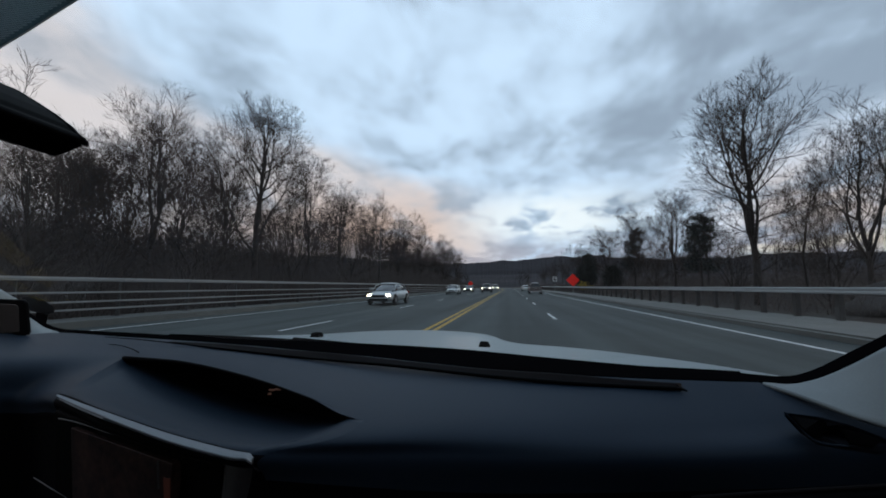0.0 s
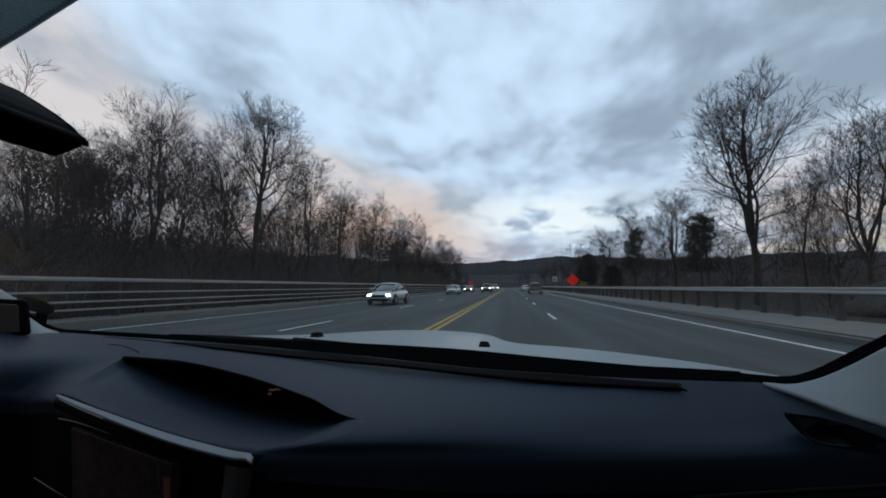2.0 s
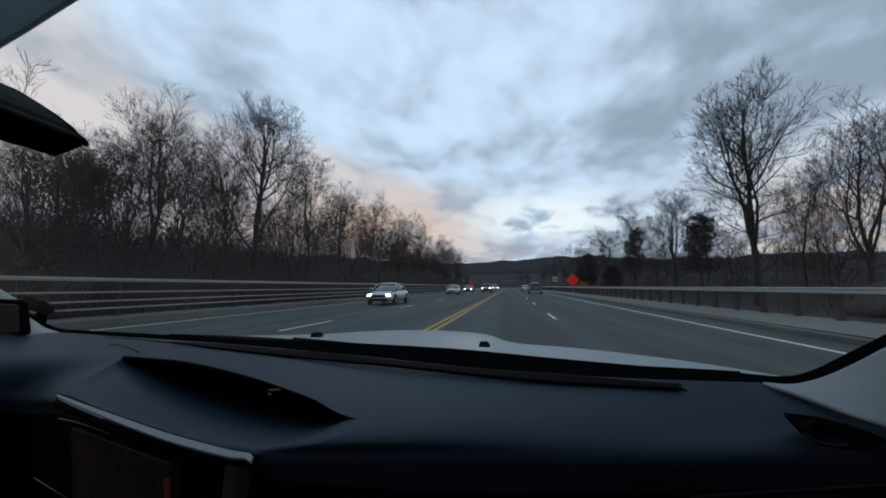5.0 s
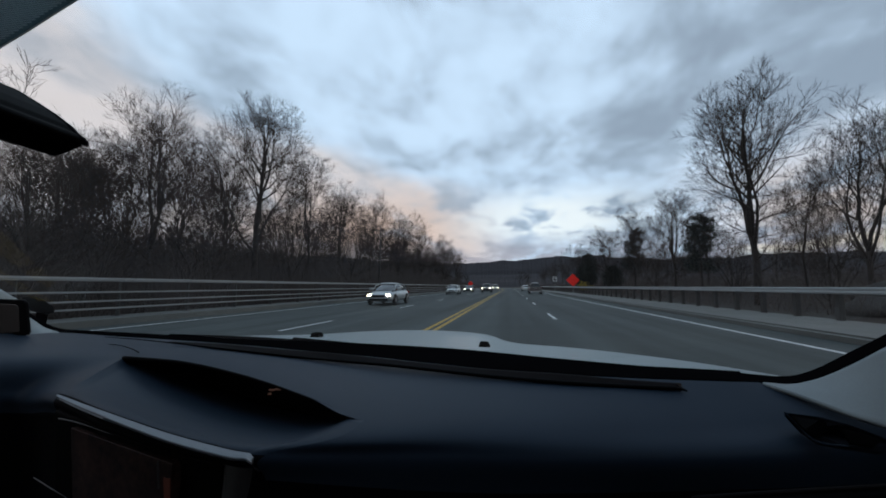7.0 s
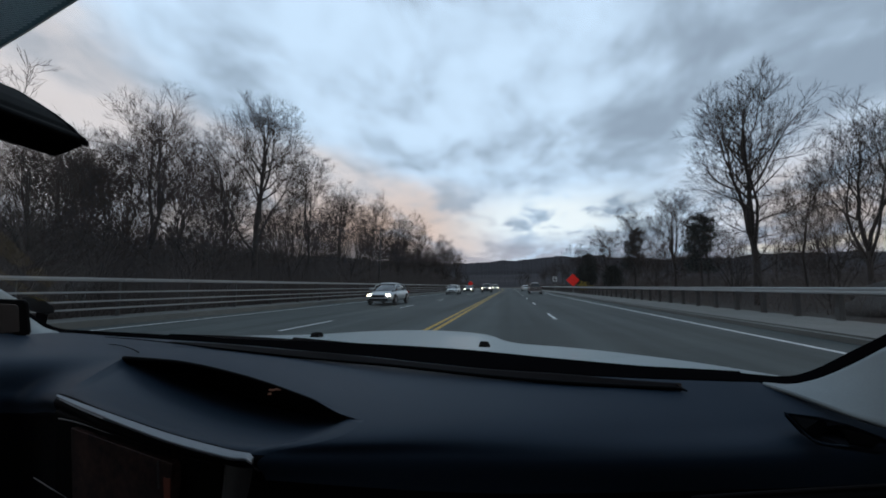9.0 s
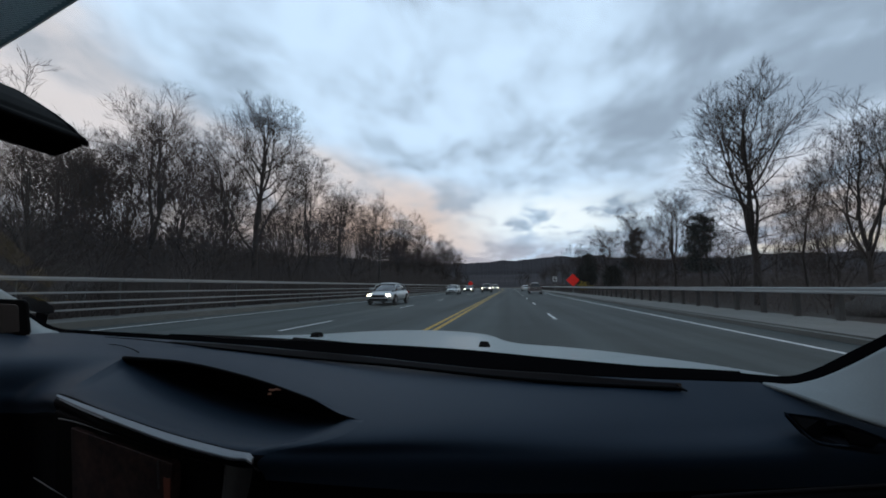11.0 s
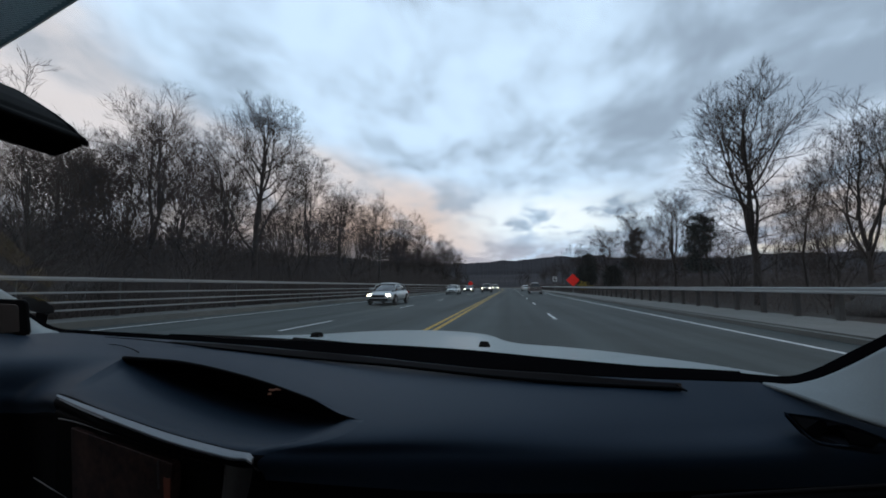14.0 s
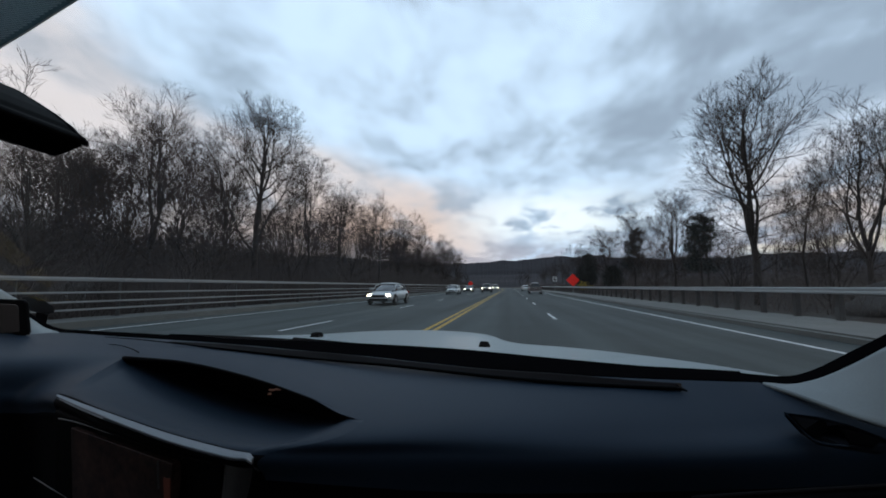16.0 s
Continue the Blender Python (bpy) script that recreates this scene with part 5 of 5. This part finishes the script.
# ---- other cars ----
def rounded_body(name, sections, mat, power, tuck):
    """A closed smooth body over rounded cross-sections (y, half width, bottom, top)."""
    rows = spline(sections, 6 * (len(sections) - 1) + 1)
    m, v, f = 24, [], []
    for y, w, zb, zt in rows:
        c, h = (zb + zt) / 2, (zt - zb) / 2
        for k in range(m):
            a = 2 * math.pi * (k + 0.5) / m
            ca, sa = math.cos(a), math.sin(a)
            z = math.copysign(abs(sa) ** (2 / power), sa)
            x = math.copysign(abs(ca) ** (2 / power), ca) * (1 - tuck * max(z, 0) ** 1.5)
            v.append((w * x, y, c + h * z))
    n = len(rows)
    f = [(i * m + j, i * m + (j + 1) % m, (i + 1) * m + (j + 1) % m, (i + 1) * m + j) for i in range(n - 1) for j in range(m)]
    f += [tuple(range(m - 1, -1, -1)), tuple((n - 1) * m + j for j in range(m))]
    return mesh_of(name, v, f, mat, True)


SHAPES = {
    "sedan": dict(body=[(2.34, 0.50, 0.36, 0.60), (2.24, 0.74, 0.27, 0.70), (1.9, 0.85, 0.23, 0.80), (1.2, 0.895, 0.22, 0.90), (0.4, 0.905, 0.21, 0.96), (-0.8, 0.905, 0.21, 0.98), (-1.7, 0.885, 0.23, 0.98), (-2.15, 0.82, 0.28, 0.95), (-2.34, 0.60, 0.38, 0.86)],
                  cabin=[(1.35, 0.66, 0.80, 0.90), (0.80, 0.72, 0.80, 1.14), (0.15, 0.745, 0.80, 1.38), (-0.45, 0.745, 0.80, 1.43), (-1.05, 0.73, 0.80, 1.34), (-1.85, 0.66, 0.80, 0.98)], roof=(0.22, -0.95), top=1.435, lamp=0.64),
    "suv": dict(body=[(2.25, 0.55, 0.42, 0.78), (2.18, 0.78, 0.32, 0.90), (1.8, 0.88, 0.28, 1.00), (1.1, 0.91, 0.27, 1.07), (0.3, 0.92, 0.26, 1.10), (-0.9, 0.92, 0.26, 1.12), (-1.7, 0.91, 0.28, 1.12), (-2.15, 0.86, 0.32, 1.10), (-2.28, 0.70, 0.42, 1.02)],
                cabin=[(1.15, 0.68, 0.9, 1.05), (0.75, 0.75, 0.9, 1.36), (0.30, 0.78, 0.9, 1.64), (-0.6, 0.78, 0.9, 1.72), (-1.75, 0.76, 0.9, 1.66), (-2.2, 0.70, 0.9, 1.10)], roof=(0.35, -1.80), top=1.725, lamp=0.82),
    "pickup": dict(body=[(2.45, 0.60, 0.45, 0.80), (2.36, 0.82, 0.35, 0.98), (1.9, 0.91, 0.32, 1.06), (1.1, 0.93, 0.30, 1.10), (0.3, 0.93, 0.30, 1.12), (-1.0, 0.93, 0.32, 1.12), (-2.3, 0.92, 0.36, 1.12), (-2.62, 0.88, 0.40, 1.10)],
                   cabin=[(1.15, 0.70, 0.9, 1.08), (0.75, 0.76, 0.9, 1.40), (0.35, 0.79, 0.9, 1.68), (-0.2, 0.79, 0.9, 1.76), (-0.75, 0.78, 0.9, 1.70), (-0.95, 0.72, 0.9, 1.12)], roof=(0.38, -0.72), top=1.765, lamp=0.84),
}


def traffic_car(label, mat, x, y, rz, shape="sedan", lit=False):
    """Faces +y at rz = 0; origin on the road under its middle."""
    car = thing("car", label, "car", "cars on the road", at=(x, y, 0.005), rz=rz)
    d = SHAPES[shape]
    nose, tail = d["body"][0][0], d["body"][-1][0]
    wide = max(q[1] for q in d["body"])
    lamp, top, (r0, r1) = d["lamp"], d["top"], d["roof"]
    body = part("body", rounded_body("body", d["body"], mat, 4.0, 0.10), car)
    part("glasshouse", rounded_body("glasshouse", d["cabin"], CAR_GLASS, 3.4, 0.24), car, "dark glass all round the cabin")
    part("roof", rounded_body("roof", [(r0 + 0.10, 0.46, top - 0.12, top - 0.04), (r0 - 0.1, 0.545, top - 0.12, top + 0.012), ((r0 + r1) / 2, 0.56, top - 0.12, top + 0.018), (r1 + 0.12, 0.535, top - 0.13, top - 0.01), (r1 - 0.12, 0.45, top - 0.16, top - 0.07)], mat, 3.0, 0.1), car)
    belt = d["cabin"][0][2] + 0.15
    for sd in (-1, 1):
        for y0_, y1_ in ((d["cabin"][0][0] - 0.05, r0), ((r0 + r1) / 2, (r0 + r1) / 2 - 0.02), (d["cabin"][-1][0] + 0.06, r1)):
            part("window_pillar", joined("window_pillar", [tube([(sd * 0.72, y0_, belt), (sd * 0.70, (y0_ + y1_) / 2, (belt + top) / 2 + 0.04), (sd * 0.54, y1_, top - 0.05)], [0.035, 0.03, 0.028], 6)], mat), car)
        part("headlamp", rounded_body("headlamp", [(nose - 0.22, 0.10, lamp - 0.05, lamp + 0.07), (nose - 0.12, 0.17, lamp - 0.08, lamp + 0.07), (nose - 0.03, 0.12, lamp - 0.07, lamp + 0.04)], HEADLAMP if lit else LAMP_GLASS, 2.6, 0.0), car, "lit headlamp" if lit else "clear headlamp").location = (sd * (wide - 0.30), 0, 0)
        part("tail_lamp", box("tail_lamp", (sd * (wide - 0.20) - 0.11, tail - 0.01, lamp + 0.06), (sd * (wide - 0.20) + 0.11, tail + 0.16, lamp + 0.24), TAIL_RED, 0.03), car, "red tail lamp")
        for wy in (nose - 0.92, tail + 0.95):
            part("wheel_arch", joined("wheel_arch", [tube([(sd * (wide - 0.035), wy + 0.36 * math.cos(a_), 0.33 + 0.36 * math.sin(a_)) for a_ in np.linspace(-0.2, math.pi + 0.2, 16)], [0.04] * 16, 6)], BLACK), body, "dark wheel arch")
            wheel(car, sd * (wide - 0.075), wy, 0.33, 0.2)
        part("door_mirror", box("door_mirror", (sd * (wide + 0.07) - 0.1, d["cabin"][0][0] - 0.48, belt + 0.02), (sd * (wide + 0.07) + 0.1, d["cabin"][0][0] - 0.36, belt + 0.16), mat, 0.04), car)
    part("grille", box("grille", (-0.42, nose - 0.10, lamp - 0.14), (0.42, nose + 0.02, lamp + 0.01), BLACK, 0.02), car, "dark grille")
    part("air_intake", box("air_intake", (-0.60, nose - 0.16, 0.30), (0.60, nose + 0.015, 0.42), BLACK, 0.02), car, "dark lower air intake")
    part("number_plate", box("number_plate", (-0.16, tail - 0.03, lamp - 0.10), (0.16, tail + 0.05, lamp + 0.05), WHITE, 0.004), car, "small pale plate")
    part("rear_bumper", box("rear_bumper", (-wide + 0.08, tail - 0.06, 0.36), (wide - 0.08, tail + 0.14, 0.52), RIM if shape == "pickup" else mat, 0.04), car)
    if shape == "pickup":
        part("tailgate", box("tailgate", (-0.80, tail - 0.03, 0.58), (0.80, tail + 0.03, 1.09), mat, 0.02), car, "flat tailgate panel")
        part("cargo_bed", box("cargo_bed", (-0.76, tail + 0.12, 1.06), (0.76, -1.1, 1.135), BLACK, 0.01), car, "dark open cargo bed")
    return car


traffic_car("tan pickup truck driving away in the outer lane", TAN_PAINT, 3.7, 64.0, 0.0, "pickup")
traffic_car("pale sedan driving away beyond the pickup", PALE_PAINT, 3.7, 104.0, 0.0)
traffic_car("silver sedan with lit headlamps coming the other way", SILVER_PAINT, -8.2, 27.0, 180.0, lit=True)
traffic_car("pale sedan coming the other way", PALE_PAINT, -8.3, 60.0, 180.0)
traffic_car("dark sedan with lit headlamps coming the other way", DARK_PAINT, -8.4, 84.0, 180.0, lit=True)
traffic_car("dark off-road car with lit headlamps coming the other way", DARK_PAINT, -4.4, 78.0, 180.0, "suv", True)
traffic_car("pale off-road car with lit headlamps far along the road", PALE_PAINT, -4.5, 125.0, 179.0, "suv", True)
